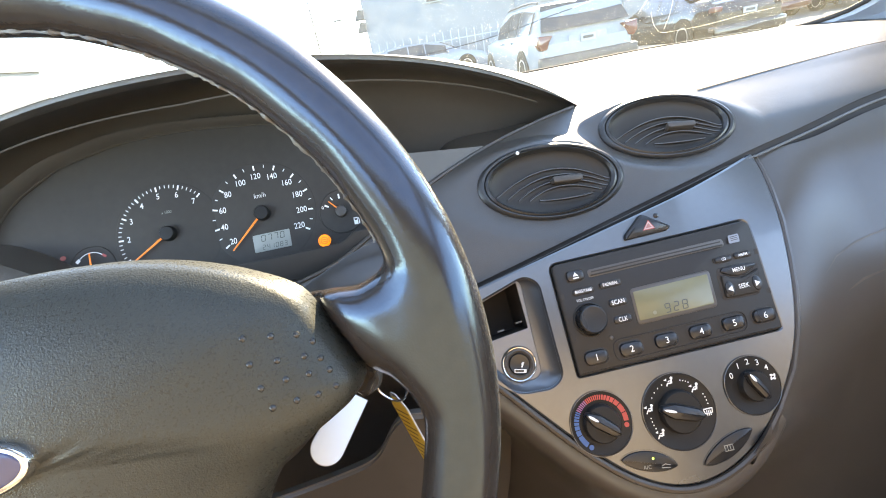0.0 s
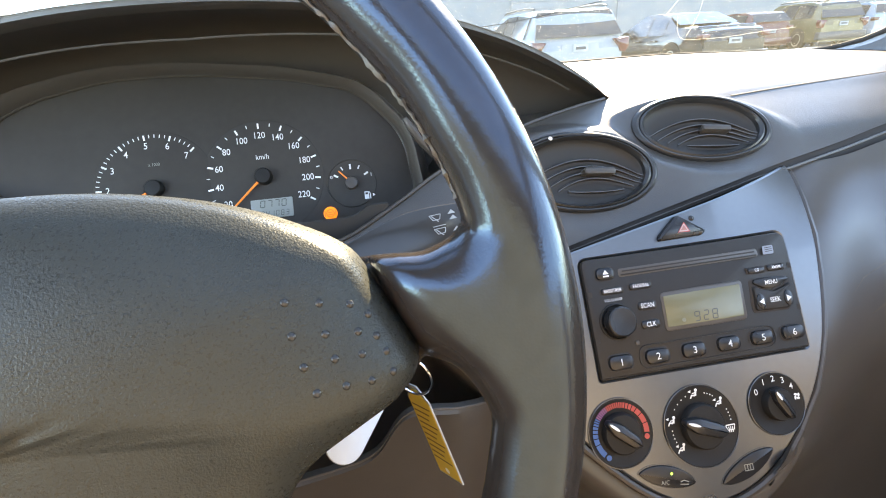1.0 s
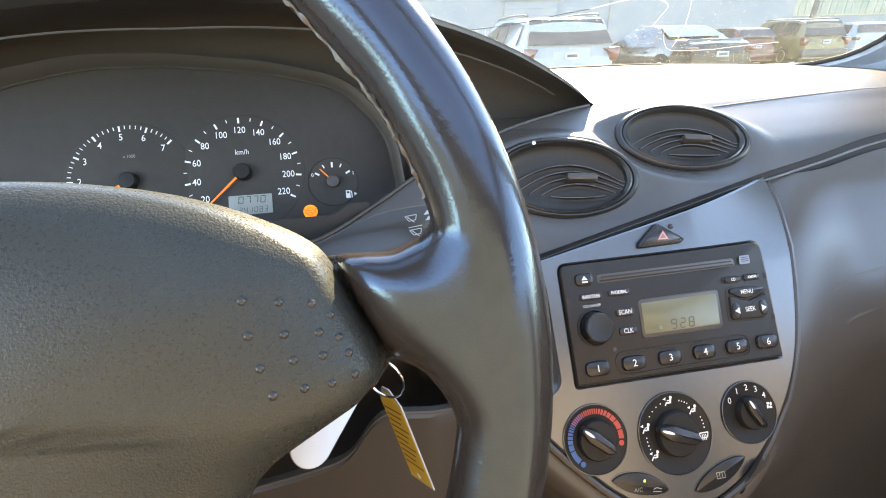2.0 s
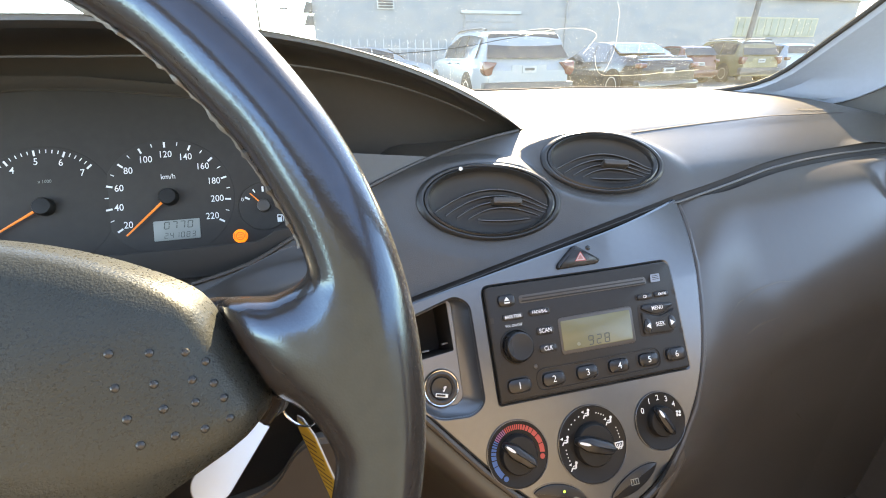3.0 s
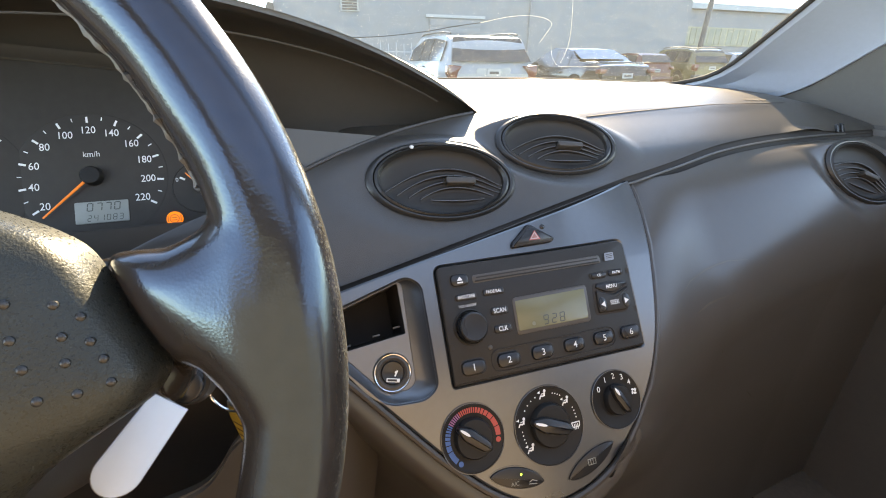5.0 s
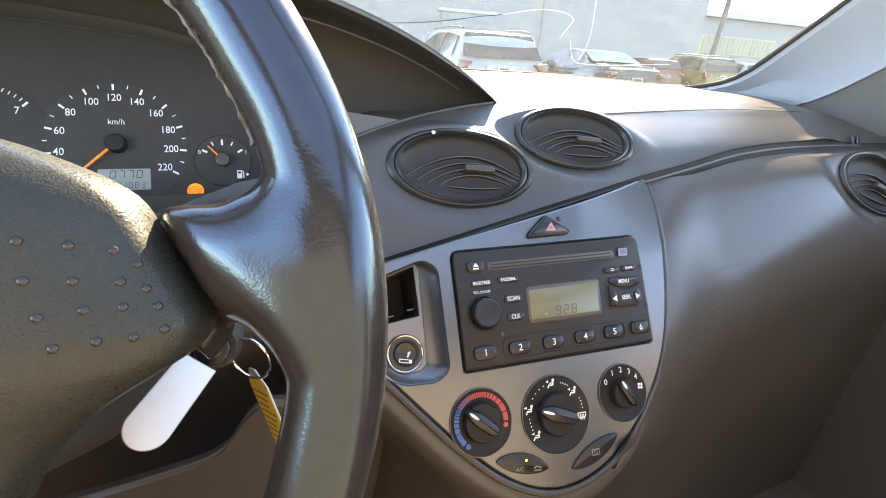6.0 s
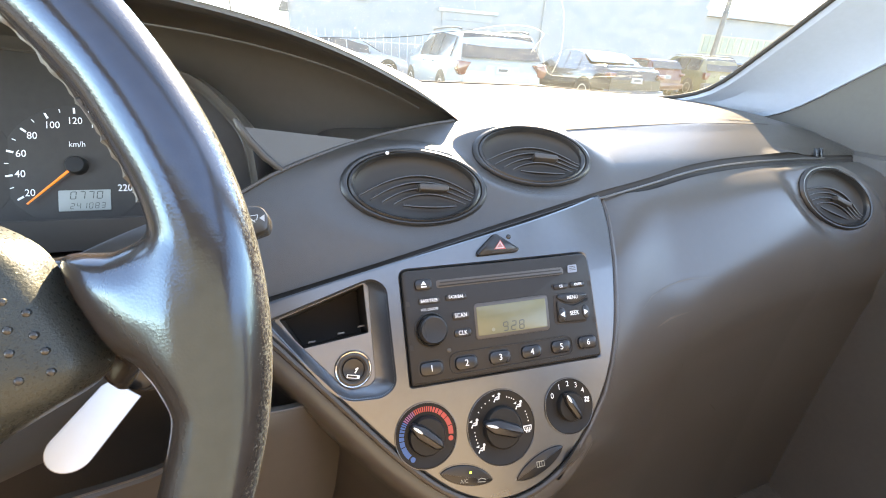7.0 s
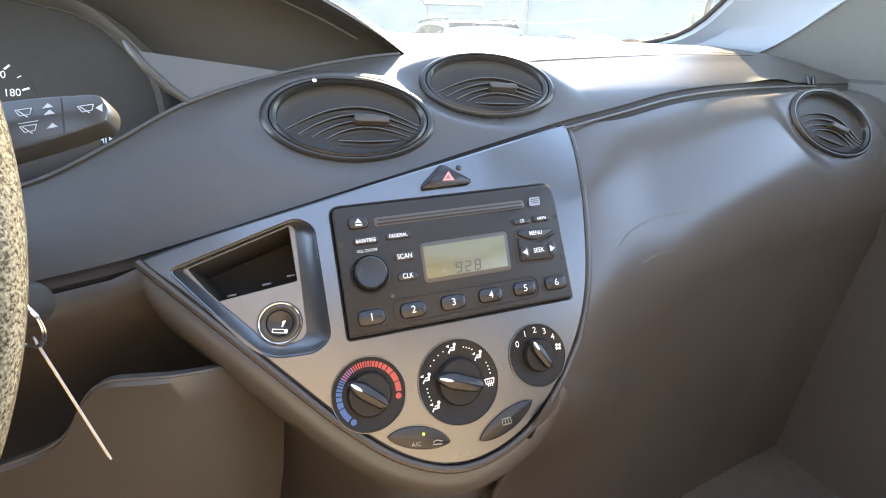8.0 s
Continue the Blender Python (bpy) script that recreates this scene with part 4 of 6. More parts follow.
    part("fan_mark", flats([ring2(x + 1.9 * math.cos(q), y + 1.9 * math.sin(q), 1.7, 1.0, math.degrees(q) + 50, 10) for q in (0.5, 2.07, 3.64, 5.2)], stack, 1.15), WHITE, d)
    # two oval push switches
    for (u, v), rot, a, b, lamp in (((-54.2, -80.6), -17, 24.5, 9.5, True), ((16.0, -83.2), 21, 27, 9.0, False)):
        sw = thing("push_switch", "dark oval push switch below the heater dials", "switch", group="push switches below the dials")
        o = lens(u, v, a, b * (1.05 if lamp else 0.85), b * (0.75 if lamp else 0.95), rot)
        part("switch_rim", loops([[stack(x, y, w) for x, y in inset(ccw(o), q)] for q, w in ((-0.6, -0.5), (-0.4, 0.5), (0.2, 0.5), (0.5, -1.0))]), SILVER, sw)
        cap = part("switch_cap", slab(inset(ccw(o), 0.6), -2, 1.6, stack, 0.9), BUTTON, sw, "slightly domed black cap")
        if lamp:
            part("green_lamp", flats([ring2(u + 3.5, v + 3.2, 1.0, 1.0, 0, 12)], stack, 1.8), GREEN, cap, "lit green lamp")
            part("print", letters("A/C", 4.4, stack, u - 3.0, v - 2.6, 1.75, spin=rot * 0.3), LCD2, cap)
            part("recirculation_mark", flats([bar(u + 9, v - 5.6, u + 16, v - 6.8, 0.7), bar(u + 9.5, v - 4.2, u + 12.5, v - 3.2, 0.7), bar(u + 12.5, v - 3.2, u + 16.5, v - 5.0, 0.7)], stack, 1.75), LCD2, cap)
        else:
            part("heated_glass_mark", flats([bar(u - 4 + q, v - 3, u - 4 + q, v + 1.5, 0.6) for q in (0, 2.4, 4.8, 7.2)] + [bar(u - 4.4, v - 3, u + 3.6, v - 3, 0.6), bar(u - 4.4, v + 1.5, u + 3.6, v + 1.5, 0.6)], stack, 1.75), LCD2, cap)


build_heater()


# ---- air vents ----
def build_vent(c, ex, ey, a, b, rot=0.0, slats=7):
    """An oval vent: outer ring, bowl, curved slats and a thumb tab."""
    c, ex = Vector(c), Vector(ex).normalized()
    ey = Vector(ey)
    ey = (ey - ex * ey.dot(ex)).normalized()
    en = ex.cross(ey)
    f = lambda u, v, w: c + ex * u + ey * v + en * w
    v = thing("air_vent", "round black air vent with curved slats in the dash", "air vent", group="dashboard air vents")
    ring = lambda k, w: [f(x, y, w) for x, y in ring2(0, 0, a * k, b * k if k > 0.6 else b * k, rot, 56)]
    part("vent_collar", loops([ring(1.055, -0.012), ring(1.045, 0.0006), ring(1.02, 0.0022), ring(0.99, 0.0032), ring(0.955, 0.0028), ring(0.93, -0.002)]), VENT, v, "raised collar")
    part("vent_ring", loops([ring(0.945, -0.004), ring(0.935, 0.0022), ring(0.90, 0.0034), ring(0.865, 0.001), ring(0.845, -0.012)]), VENT, v, "glossy turning ring")
    arc = [radians(t) for t in spaced(58, 118, 18)]
    part("ring_slot", flats([[(a * 0.965 * math.cos(t), b * 0.965 * math.sin(t)) for t in arc] + [(a * (0.965 - 0.055 * math.sin(math.pi * i / 17)) * math.cos(t), b * (0.965 - 0.055 * math.sin(math.pi * i / 17)) * math.sin(t)) for i, t in reversed(list(enumerate(arc)))][1:-1]], f, 0.0042), GAP, v, "dark finger slot in the ring")
    def bowl(k):
        return lerp([0.0, 0.3, 0.6, 0.80, 0.87], [-0.0105, -0.0100, -0.0085, -0.0060, -0.0025], k)

    part("vent_bowl", loops([ring(k, bowl(k)) for k in (0.87, 0.84, 0.80, 0.70, 0.60, 0.45, 0.30, 0.15, 0.03)], cap1=True), RADIO, v, "smooth dark bowl")
    for left, top, right in (((-0.79, -0.27), (0.05, 0.38), (0.87, -0.11)), ((-0.63, -0.33), (0.10, 0.21), (0.87, -0.20)), ((-0.47, -0.38), (0.14, 0.05), (0.82, -0.28)), ((-0.31, -0.42), (0.17, -0.11), (0.73, -0.34)), ((-0.17, -0.43), (0.22, -0.47), (0.60, -0.40))):
        path = []
        for t in spaced(0, 1, 24):
            x = (1 - t) ** 2 * left[0] + 2 * t * (1 - t) * (2 * top[0] - (left[0] + right[0]) / 2) + t * t * right[0]
            y = (1 - t) ** 2 * left[1] + 2 * t * (1 - t) * (2 * top[1] - (left[1] + right[1]) / 2) + t * t * right[1]
            path.append((x, y, bowl(min(0.87, math.hypot(x, y)))))
        rows = [[f(a * x, b * (y + dy), w + up * (0.25 + 0.75 * math.sin(math.pi * i / 23))) for i, (x, y, w) in enumerate(path)] for dy, up in ((0.040, -0.001), (0.024, 0.0032), (0.0, 0.0040), (-0.020, 0.0032), (-0.034, -0.001))]
        s = part("slat", sheet(rows), RADIO, v)
        # black strip on the closed bowl stands in for the gap's shade
        rows = [[f(a * x, b * (y + dy), bowl(min(0.87, math.hypot(x, y + dy))) + 0.0006) for x, y, w in path] for dy in (-0.035, -0.07, -0.115)]
        part("slat_gap_shade", sheet(rows), GAP, s)
        # paler tube along the slat paints the light its edge catches
        edge = [f(a * x, b * (y - 0.012), w + 0.0042 * (0.25 + 0.75 * math.sin(math.pi * i / 23))) for i, (x, y, w) in enumerate(path)]
        part("slat_edge_glint", tube(edge, 0.0005, 6), SLAT_GLINT, s, "pale line painted for light caught on the edge")
    tab = [(x + a * 0.25, y + b * 0.03) for x, y in rounded([(-a * 0.22, -b * 0.09), (a * 0.22, -b * 0.09), (a * 0.22, b * 0.10), (-a * 0.22, b * 0.10)], b * 0.095, 6)]
    part("thumb_tab", slab(tab, -0.010, 0.0004, f, 0.0022), DASH_MID, v, "small satin thumb tab")
    return v, f


for c, ex, ey, en, a, b in VENTS:
    build_vent(c, ex, ey, a, b)
mark = thing("vent_mark", "small white dot beside an air vent", "mark")
part("dot", slab(ring2(0, 0, 0.0019, 0.0019, 0, 14), 0, 0.001, lambda u, v, w: Vector((-0.0900 + u, 0.1355 + v * 0.55 - w * 0.83, 0.9705 + v * 0.83 + w * 0.55)), 0.0003), WHITE, mark)


# ---- passenger side panel and lower dash ----
def build_lower_panels():
    edge = [stack(u, v, -5.0) for u, v in [(131, 158), (134.5, 141), (135.2, 124), (133.5, 95), (128.5, 60), (123, 32), (116.5, 9), (109, -10), (96, -36), (72, -66), (33, -100)]] + [Vector((0.045, 0.020, 0.55)), Vector((0.05, 0.05, 0.28))]
    LEVELS = list(range(13))
    cols = [[Vector([lerp(LEVELS, [q[i] for q in edge], j) for i in range(3)]) for j in spaced(0, 12, 97)]]
    # columns to the right: seam point, then a bulging profile that runs smoothly along the car
    k0, k1, k2 = [seam_point(q, 0.009) for q in (0.235, 0.46, 0.69)]

    def even(x):
        a, b, c = (x - 0.46) * (x - 0.69) / (0.225 * 0.455), (x - 0.235) * (x - 0.69) / (-0.225 * 0.23), (x - 0.235) * (x - 0.46) / (0.455 * 0.23)
        return Vector((x, k0.y * a + k1.y * b + k2.y * c, k0.z * a + k1.z * b + k2.z * c))

    for x in spaced(0.235, 0.70, 110):
        s = seam_point(x, 0.009)
        t = min(1, (x - 0.147) / 0.35)
        tt = soft_step((x - 0.120) / 0.34)
        low = [(0, 0), (0.016, 0.0035), (0.035, 0.011), (0.050, 0.024), (0.0655, 0.047), (0.082, 0.080), (0.090, 0.115), (0.093, 0.150), (0.088, 0.19), (0.084, 0.235), (0.082, 0.30), (0.080, 0.40), (0.078, 0.64)]
        near = [(0, 0), (0.012, 0.012), (0.024, 0.028), (0.040, 0.050), (0.058, 0.078), (0.076, 0.105), (0.090, 0.130), (0.098, 0.155), (0.100, 0.185), (0.098, 0.225), (0.095, 0.29), (0.09, 0.40), (0.088, 0.62)]
        col = []
        for (a, b), (c, d) in zip(near, low):
            back = a + (c - a) * tt
            down = b + (d - b) * tt
            p = s.lerp(even(x), min(1, down / 0.012))
            col.append(Vector((x, p.y - back * (1 + 0.1 * t), p.z - down)))
        fine = []
        for j in spaced(0, 12, 97):
            p = Vector((x, lerp(LEVELS, [q.y for q in col], j), lerp(LEVELS, [q.z for q in col], j)))
            fine.append(p.lerp(dent(p), soft_step((j - 0.2) / 1.0)))
        cols.append(fine)
    blend = []
    for t in spaced(0.06, 0.94, 12):
        col = []
        for e, c, d in zip(cols[0], cols[1], cols[2]):
            run = (d - c) * ((c.x - e.x) / max(1e-4, d.x - c.x))
            start = (c - e) * 0.9 + Vector((0.0, -0.016, 0.004))
            col.append(e * (2 * t ** 3 - 3 * t * t + 1) + start * (t ** 3 - 2 * t * t + t) + c * (3 * t * t - 2 * t ** 3) + run * (t ** 3 - t * t))
        blend.append(col)
    cols[1:1] = blend
    panel = part("passenger_panel", sheet(cols), DASH_LOW, dash, "smooth bulging passenger side panel")
    skin = BVHTree.FromPolygons([v.co.copy() for v in panel.data.vertices], [tuple(p.vertices) for p in panel.data.polygons])
    for label, width, line in (("long pale scratch", 0.0007, [(0.160, 0.826), (0.180, 0.836), (0.211, 0.841), (0.245, 0.844), (0.275, 0.842)]), ("broad faint scuff", 0.0012, [(0.182, 0.806), (0.205, 0.810), (0.238, 0.811)]), ("small pale nick", 0.0011, [(0.368, 0.622), (0.388, 0.604)]), ("small pale nick", 0.0012, [(0.243, 0.743), (0.246, 0.738)])):
        line = [line[0]] + [a for p, q in zip(line, line[1:]) for a in ((p[0] * 0.5 + q[0] * 0.5, p[1] * 0.5 + q[1] * 0.5), q)]
        rows = [[], []]
        for i, (x, z) in enumerate(line):
            w = width * math.sin(math.pi * (i + 0.4) / (len(line) - 0.2))
            for r, d in zip(rows, (-w, w)):
                hit = skin.ray_cast(Vector((x, -0.6, z + d)), Vector((0, 1, 0)))[0]
                if hit:
                    r.append(hit + Vector((0, -0.0006, 0)))
        if len(rows[0]) == len(rows[1]) > 1:
            part("scuff", sheet(rows), SCUFF, panel, label)
    # rolled edge round the right of the silver panel
    part("panel_rim", tube([p + Vector((0.001, -0.001, 0)) for p in edge], 0.003, 8), DASH_LOW, dash)
    # knee panel below and left of the silver panel
    left_edge = [stack(u, v, -5.0) for u, v in eased([(-225, 76), (-200, 47), (-177, 20.5), (-153, -7.5), (-133, -31), (-113, -54), (-98, -69), (-82, -84), (-67, -95), (-50, -104), (-34, -109.5), (-16, -111.5), (8, -108), (33, -98), (53, -84), (71, -66)])]
    knee_edge = [seam_point(x, 0.006) for x in spaced(-0.74, -0.245, 16)] + left_edge[1:]
    rows = [knee_edge]
    for k, out_by, back in ((1, 0.004, -0.002), (2, 0.010, -0.0035), (3, 0.018, -0.002), (4, 0.030, 0.004), (5, 0.050, 0.014), (6, 0.085, 0.030), (7, 0.14, 0.050), (8, 0.24, 0.075), (9, 0.40, 0.10)):
        r = []
        for i, p in enumerate(knee_edge):
            a, c = knee_edge[max(0, i - 3)], knee_edge[min(len(knee_edge) - 1, i + 3)]
            run = (c - a).normalized()
            side = STACK_N.cross(run).normalized()
            side = side if side.z < 0 else -side
            side = side.lerp(Vector((0, 0.1, -1)), min(1, k / 6)).normalized()
            r.append(p + side * out_by + Vector((0, back, 0)))
        rows.append(r)
    part("knee_panel", sheet(rows), DASH_LOW, dash, "dark lower dash panel", sharp=80)
    # rolled edge of the cover under the column
    lip = [Vector((-0.400, 0.000, 0.742)), Vector((-0.315, 0.000, 0.755)), Vector((-0.280, 0.000, 0.766)), Vector((-0.259, 0.000, 0.794)), Vector((-0.246, 0.000, 0.803)), Vector((-0.230, 0.000, 0.8015)), Vector((-0.208, 0.002, 0.7965)), Vector((-0.178, 0.016, 0.786)), Vector((-0.150, 0.045, 0.770))]
    lip = [Vector([lerp(list(range(9)), [q[i] for q in lip], j) for i in range(3)]) for j in spaced(0, 8, 46)]
    part("column_cover", sheet([[p + Vector((0, 0.035, -0.050)) for p in lip], [p + Vector((0, 0.008, -0.002)) for p in lip], lip, [p + Vector((-0.002, -0.003, -0.003)) for p in lip]] + [[p + Vector((-0.10 * k * k, -0.02 * k, -0.01 - 0.34 * k)) for p in lip] for k in spaced(0.05, 1, 8)]), DASH_LOW, dash, "dark cover under the steering column")
    part("cover_edge", tube(lip, 0.0011, 6), CHEEK, dash, "thin pale edge of the column cover")
    part("panel_rim", tube([p + STACK_N * 0.0025 + Vector((0.0010, 0, 0.0012)) for p in left_edge], 0.0030, 8), DASH_MID, dash)
    # console tunnel
    con = bmesh.new()
    sheet([[(x, y, z) for x, z in ((-0.13, 0.30), (-0.12, 0.42 + dz), (-0.09, 0.45 + dz), (0.09, 0.45 + dz), (0.12, 0.42 + dz), (0.13, 0.30))] for y, dz in ((0.10, 0.10), (0.02, 0.06), (-0.06, 0.0), (-0.25, -0.03), (-0.8, -0.03))], con)
    part("console", con, DASH_LOW, dash, "dark centre console")


build_lower_panels()

# ---- instrument cluster: u across, v up its sloping face, in millimetres ----
CL_O = Vector((0, 0.180, 0.95))
CL_V = Vector((0, 0.54, 1)).normalized()
CL_N = Vector((0, -1, 0.54)).normalized()


def face(u, v, w=0.0):
    return CL_O + (Vector((1, 0, 0)) * u + CL_V * v + CL_N * w) * 0.001


def build_cluster():
    ob = thing("instrument_cluster", "dark instrument cluster with white figures and orange needles", "instrument cluster")
    rim = rounded([(-640, 20), (-600, -62), (-250, -68), (-215, -40), (-222, 30), (-262, 78), (-330, 96), (-420, 107), (-490, 107), (-560, 92), (-615, 60)], 22, 6)
    part("dial_face", slab(rim, -6, 0, face, 0.5), DIAL, ob, "matt black printed face")
    cx, cy = -425, 15
    grow = lambda k, w: [face(cx + (u - cx) * k, cy + (v - cy) * k, w) for u, v in rim]
    part("face_surround", loops([grow(0.995, -1), grow(1.0, 6), grow(1.015, 16), grow(1.035, 20), grow(1.06, 15), grow(1.085, -2), grow(1.10, -30)]), BLACK, ob, "deep moulded surround of the dials")
    part("face_edge", tube([face(u, v, 1.5) for u, v in rim], 0.0013, 6, closed=True), DASH_MID, ob)

    def gauge(u, v, r, first, last, steps, name, long_every, pointer, labels, sub=None):
        g = part(name, loops([[face(x, y, w) for x, y in ring2(u, v, q, q, 0, 64)] for q, w in ((r + 3.4, 0.02), (r + 2.8, 0.30), (r + 2.0, 0.5), (r * 0.2, 0.7))], cap1=True), DIAL, ob)
        for i in range(steps + 1):
            t = radians(first + (last - first) * i / steps)
            big = i % long_every == 0
            r0 = r - (5.2 if big else 3.2)
            part("tick", flats([bar(u + r0 * math.cos(t), v + r0 * math.sin(t), u + r * math.cos(t), v + r * math.sin(t), 1.7 if big else 0.8)], face, 0.95), WHITE, g)
        for txt, i in labels:
            t = radians(first + (last - first) * i / steps)
            rr = r - (10.5 if len(txt) < 3 else 12.0)
            part("numeral", letters(txt, 8.8, face, u + rr * math.cos(t), v + rr * math.sin(t), 0.95, wide=0.88, bold=0.03), WHITE, g)
        t = radians(pointer)
        x, y = math.cos(t), math.sin(t)
        n = part("needle", slab([(u + x * a - y * b, v + y * a + x * b) for a, b in ((6, -1.0), (r * 0.93, -0.55), (r * 0.93, 0.55), (6, 1.0))], 4.0, 5.2, face, 0.2), ORANGE, g, "thin orange needle")
        part("needle_hub", loops([[face(p, q, w) for p, q in ring2(u, v, k, k, 0, 28)] for k, w in ((8.0, 0.8), (7.8, 6.0), (6.8, 7.4), (0.5, 7.7))], cap1=True), KNOB, g)
        return g

    tach = gauge(-457.6, 0, 52.0, 204, 44, 30, "rev_counter", 5, 211, [(str(k), 5 * (k - 1)) for k in (2, 3, 4, 5, 6, 7)])
    part("print", letters("x 1000", 4.2, face, -457, 23, 0.95, wide=0.9), LCD2, tach)
    spd = gauge(-359.1, 1.0, 52.8, 213.3, -30.8, 20, "speedometer", 2, 223, [(str(20 * k), 2 * k - 2) for k in range(1, 12)])
    part("print", letters("km/h", 7.0, face, -359, 20.5, 0.95, wide=0.9), WHITE, spd)
    odo = part("odometer", slab(rounded([(-374.5, -39.3), (-335.6, -39.3), (-335.3, -20.8), (-374.3, -20.8)], 1.0, 3), 0.2, 1.4, face, 0.2), LCD2, ob, "grey trip display")
    part("trip_digits", digits("0770", -366, -29.0, 1.5, 4.6, 7.0, 2.0, face, 0.16), SEG, odo)
    part("distance_digits", digits("241083", -366, -37.6, 1.5, 3.0, 5.2, 1.6, face, 0.16), SEG, odo)
    warn = part("warning_lamp", slab(ring2(-301.3, -41.4, 6.6, 6.6, 0, 28), 0.2, 1.6, face, 0.5), AMBER, ob, "lit amber warning lamp")
    dark = material("amber_print", (0.45, 0.10, 0.01), 0.5)
    ringp = ring2(-301.3, -41.4, 3.6, 3.6, 0, 20)
    part("lamp_ring", flats([bar(*ringp[i - 1], *ringp[i], 0.7) for i in range(20)] + [bar(-303.4, -42.6, -299.2, -42.6, 0.8), bar(-303.4, -40.4, -299.2, -40.4, 0.8)] + [bar(-301.3 + s * 5.0, -38.6, -301.3 + s * 5.0, -44.2, 0.7) for s in (-1, 1)], face, 1.75), dark, warn)
    # fuel gauge
    fuel = part("fuel_gauge", loops([[face(x, y, w) for x, y in ring2(-277.5, -14, q, q, 0, 40)] for q, w in ((24, 0.2), (23.4, 0.9), (22.8, 0.4), (4, 0.4))], cap1=True), DIAL, ob)
    for t, r0, w in ((150, 14.5, 1.8), (118, 15.5, 1.2), (90, 14, 1.8), (62, 15.5, 1.2), (30, 14.5, 1.8)):
        x, y = math.cos(radians(t)), math.sin(radians(t))
        part("tick", flats([bar(-277.5 + r0 * x, -14 + r0 * y, -277.5 + 19.2 * x, -14 + 19.2 * y, w)], face, 0.95), WHITE, fuel)
    part("needle", slab([(-277.5 + math.cos(radians(132)) * a - math.sin(radians(132)) * b, -14 + math.sin(radians(132)) * a + math.cos(radians(132)) * b) for a, b in ((4, -0.7), (17, -0.5), (17, 0.5), (4, 0.7))], 3, 4, face, 0.15), ORANGE, fuel)
    part("needle_hub", slab(ring2(-277.5, -14, 6, 6, 0, 20), 0.5, 5, face, 1), BLACK, fuel)
    for txt, u, v in (("0", -296.5, -6.5), ("1", -258, -7)):
        part("numeral", letters(txt, 5.0, face, u, v, 0.95), WHITE, fuel)
    part("pump_mark", flats([bar(-264.5, -31, -264.5, -23.6, 4.2), bar(-261.0, -31, -261.0, -26, 0.9), bar(-261, -26, -262, -24, 0.9), [(-258.6, -29), (-256.0, -27.4), (-258.6, -25.8)]], face, 0.95), WHITE, fuel)
    part("pump_window", flats([bar(-264.5, -26.6, -264.5, -24.6, 2.6)], face, 1.0), DIAL, fuel)
    # temperature gauge
    tg = part("temperature_gauge", loops([[face(x, y, w) for x, y in ring2(-539, -20, q, q, 0, 40)] for q, w in ((24, 0.2), (23.4, 0.9), (22.8, 0.4), (4, 0.4))], cap1=True), DIAL, ob)
    arc = [(-539 + 17 * math.cos(radians(t)), -20 + 17 * math.sin(radians(t))) for t in spaced(140, 45, 12)]
    part("arc_scale", flats([bar(*arc[i], *arc[i + 1], 0.8) for i in range(11)], face, 0.95), WHITE, tg)
    part("cold_block", flats([bar(arc[0][0] - 2.5, arc[0][1] - 2, arc[0][0] + 1.0, arc[0][1] + 1, 3.4)], face, 0.97), WHITE, tg)
    part("hot_block", flats([bar(arc[-1][0] - 1, arc[-1][1] + 1, arc[-1][0] + 3, arc[-1][1] - 2, 2.4)], face, 0.97), RED, tg)
    part("needle", slab([(-539 - b, -20 + a) for a, b in ((4, -0.7), (16, -0.5), (16, 0.5), (4, 0.7))], 3, 4, face, 0.15), ORANGE, tg)
    part("warning_mark", flats([ring2(-567, -3, 3.2, 2.4, 0, 10)], face, 0.9), material("unlit_red_lamp", (0.30, 0.05, 0.03), 0.5), ob)
    part("trip_stalk", slab(rounded([(-277.5, -66), (-274.5, -66), (-274.5, -55), (-277.5, -55)], 1.4, 3), 0, 9, face, 0.8), BLACK, ob, "trip reset pin")


build_cluster()

# ---- steering wheel: a to the right, b up the plane of the rim, c towards the driver ----
W_C = Vector((-0.3815, -0.1305, 0.962))
W_T = radians(23.6)
W_UP, W_OUT = Vector((0, math.sin(W_T), math.cos(W_T))), Vector((0, -math.cos(W_T), math.sin(W_T)))


def wheel(a, b, c=0.0):
    return W_C + Vector((1, 0, 0)) * a + W_UP * b + W_OUT * c


PAD_HALF = [(0.0, 0.0650), (0.025, 0.0650), (0.048, 0.0630), (0.070, 0.0585), (0.091, 0.0515), (0.111, 0.0415), (0.1205, 0.0345), (0.1275, 0.020), (0.1342, 0.007), (0.1408, -0.007), (0.1345, -0.0165), (0.115, -0.0268), (0.102, -0.0338), (0.090, -0.045), (0.078, -0.068), (0.066, -0.092), (0.045, -0.108), (0.0, -0.114)]
PAD_HALF = [(a, b * 1.022 if b > 0 else b) for a, b in PAD_HALF]
PAD_OUT = PAD_HALF + [(-a, b) for a, b in reversed(PAD_HALF[1:-1])]


PAD_K, PAD_H = [0, 0.35, 0.60, 0.76, 0.88, 0.95, 0.985, 1.0], [0.0190, 0.0181, 0.0158, 0.0122, 0.0070, 0.0020, -0.0035, -0.018]


def pad_height(a, b, k):
    """How far the cover stands out at that share k of its outline."""
    h = lerp(PAD_K, PAD_H, k)
    line = -0.003 - 0.13 * abs(a)
    d = (b - line) / 0.0014
    h -= 0.0024 * math.exp(-d * d) * min(1, max(0, (0.085 - abs(a)) / 0.03))
    return h - 0.003 * soft_step((line - b) / 0.004) * soft_step((0.09 - abs(a)) / 0.03)


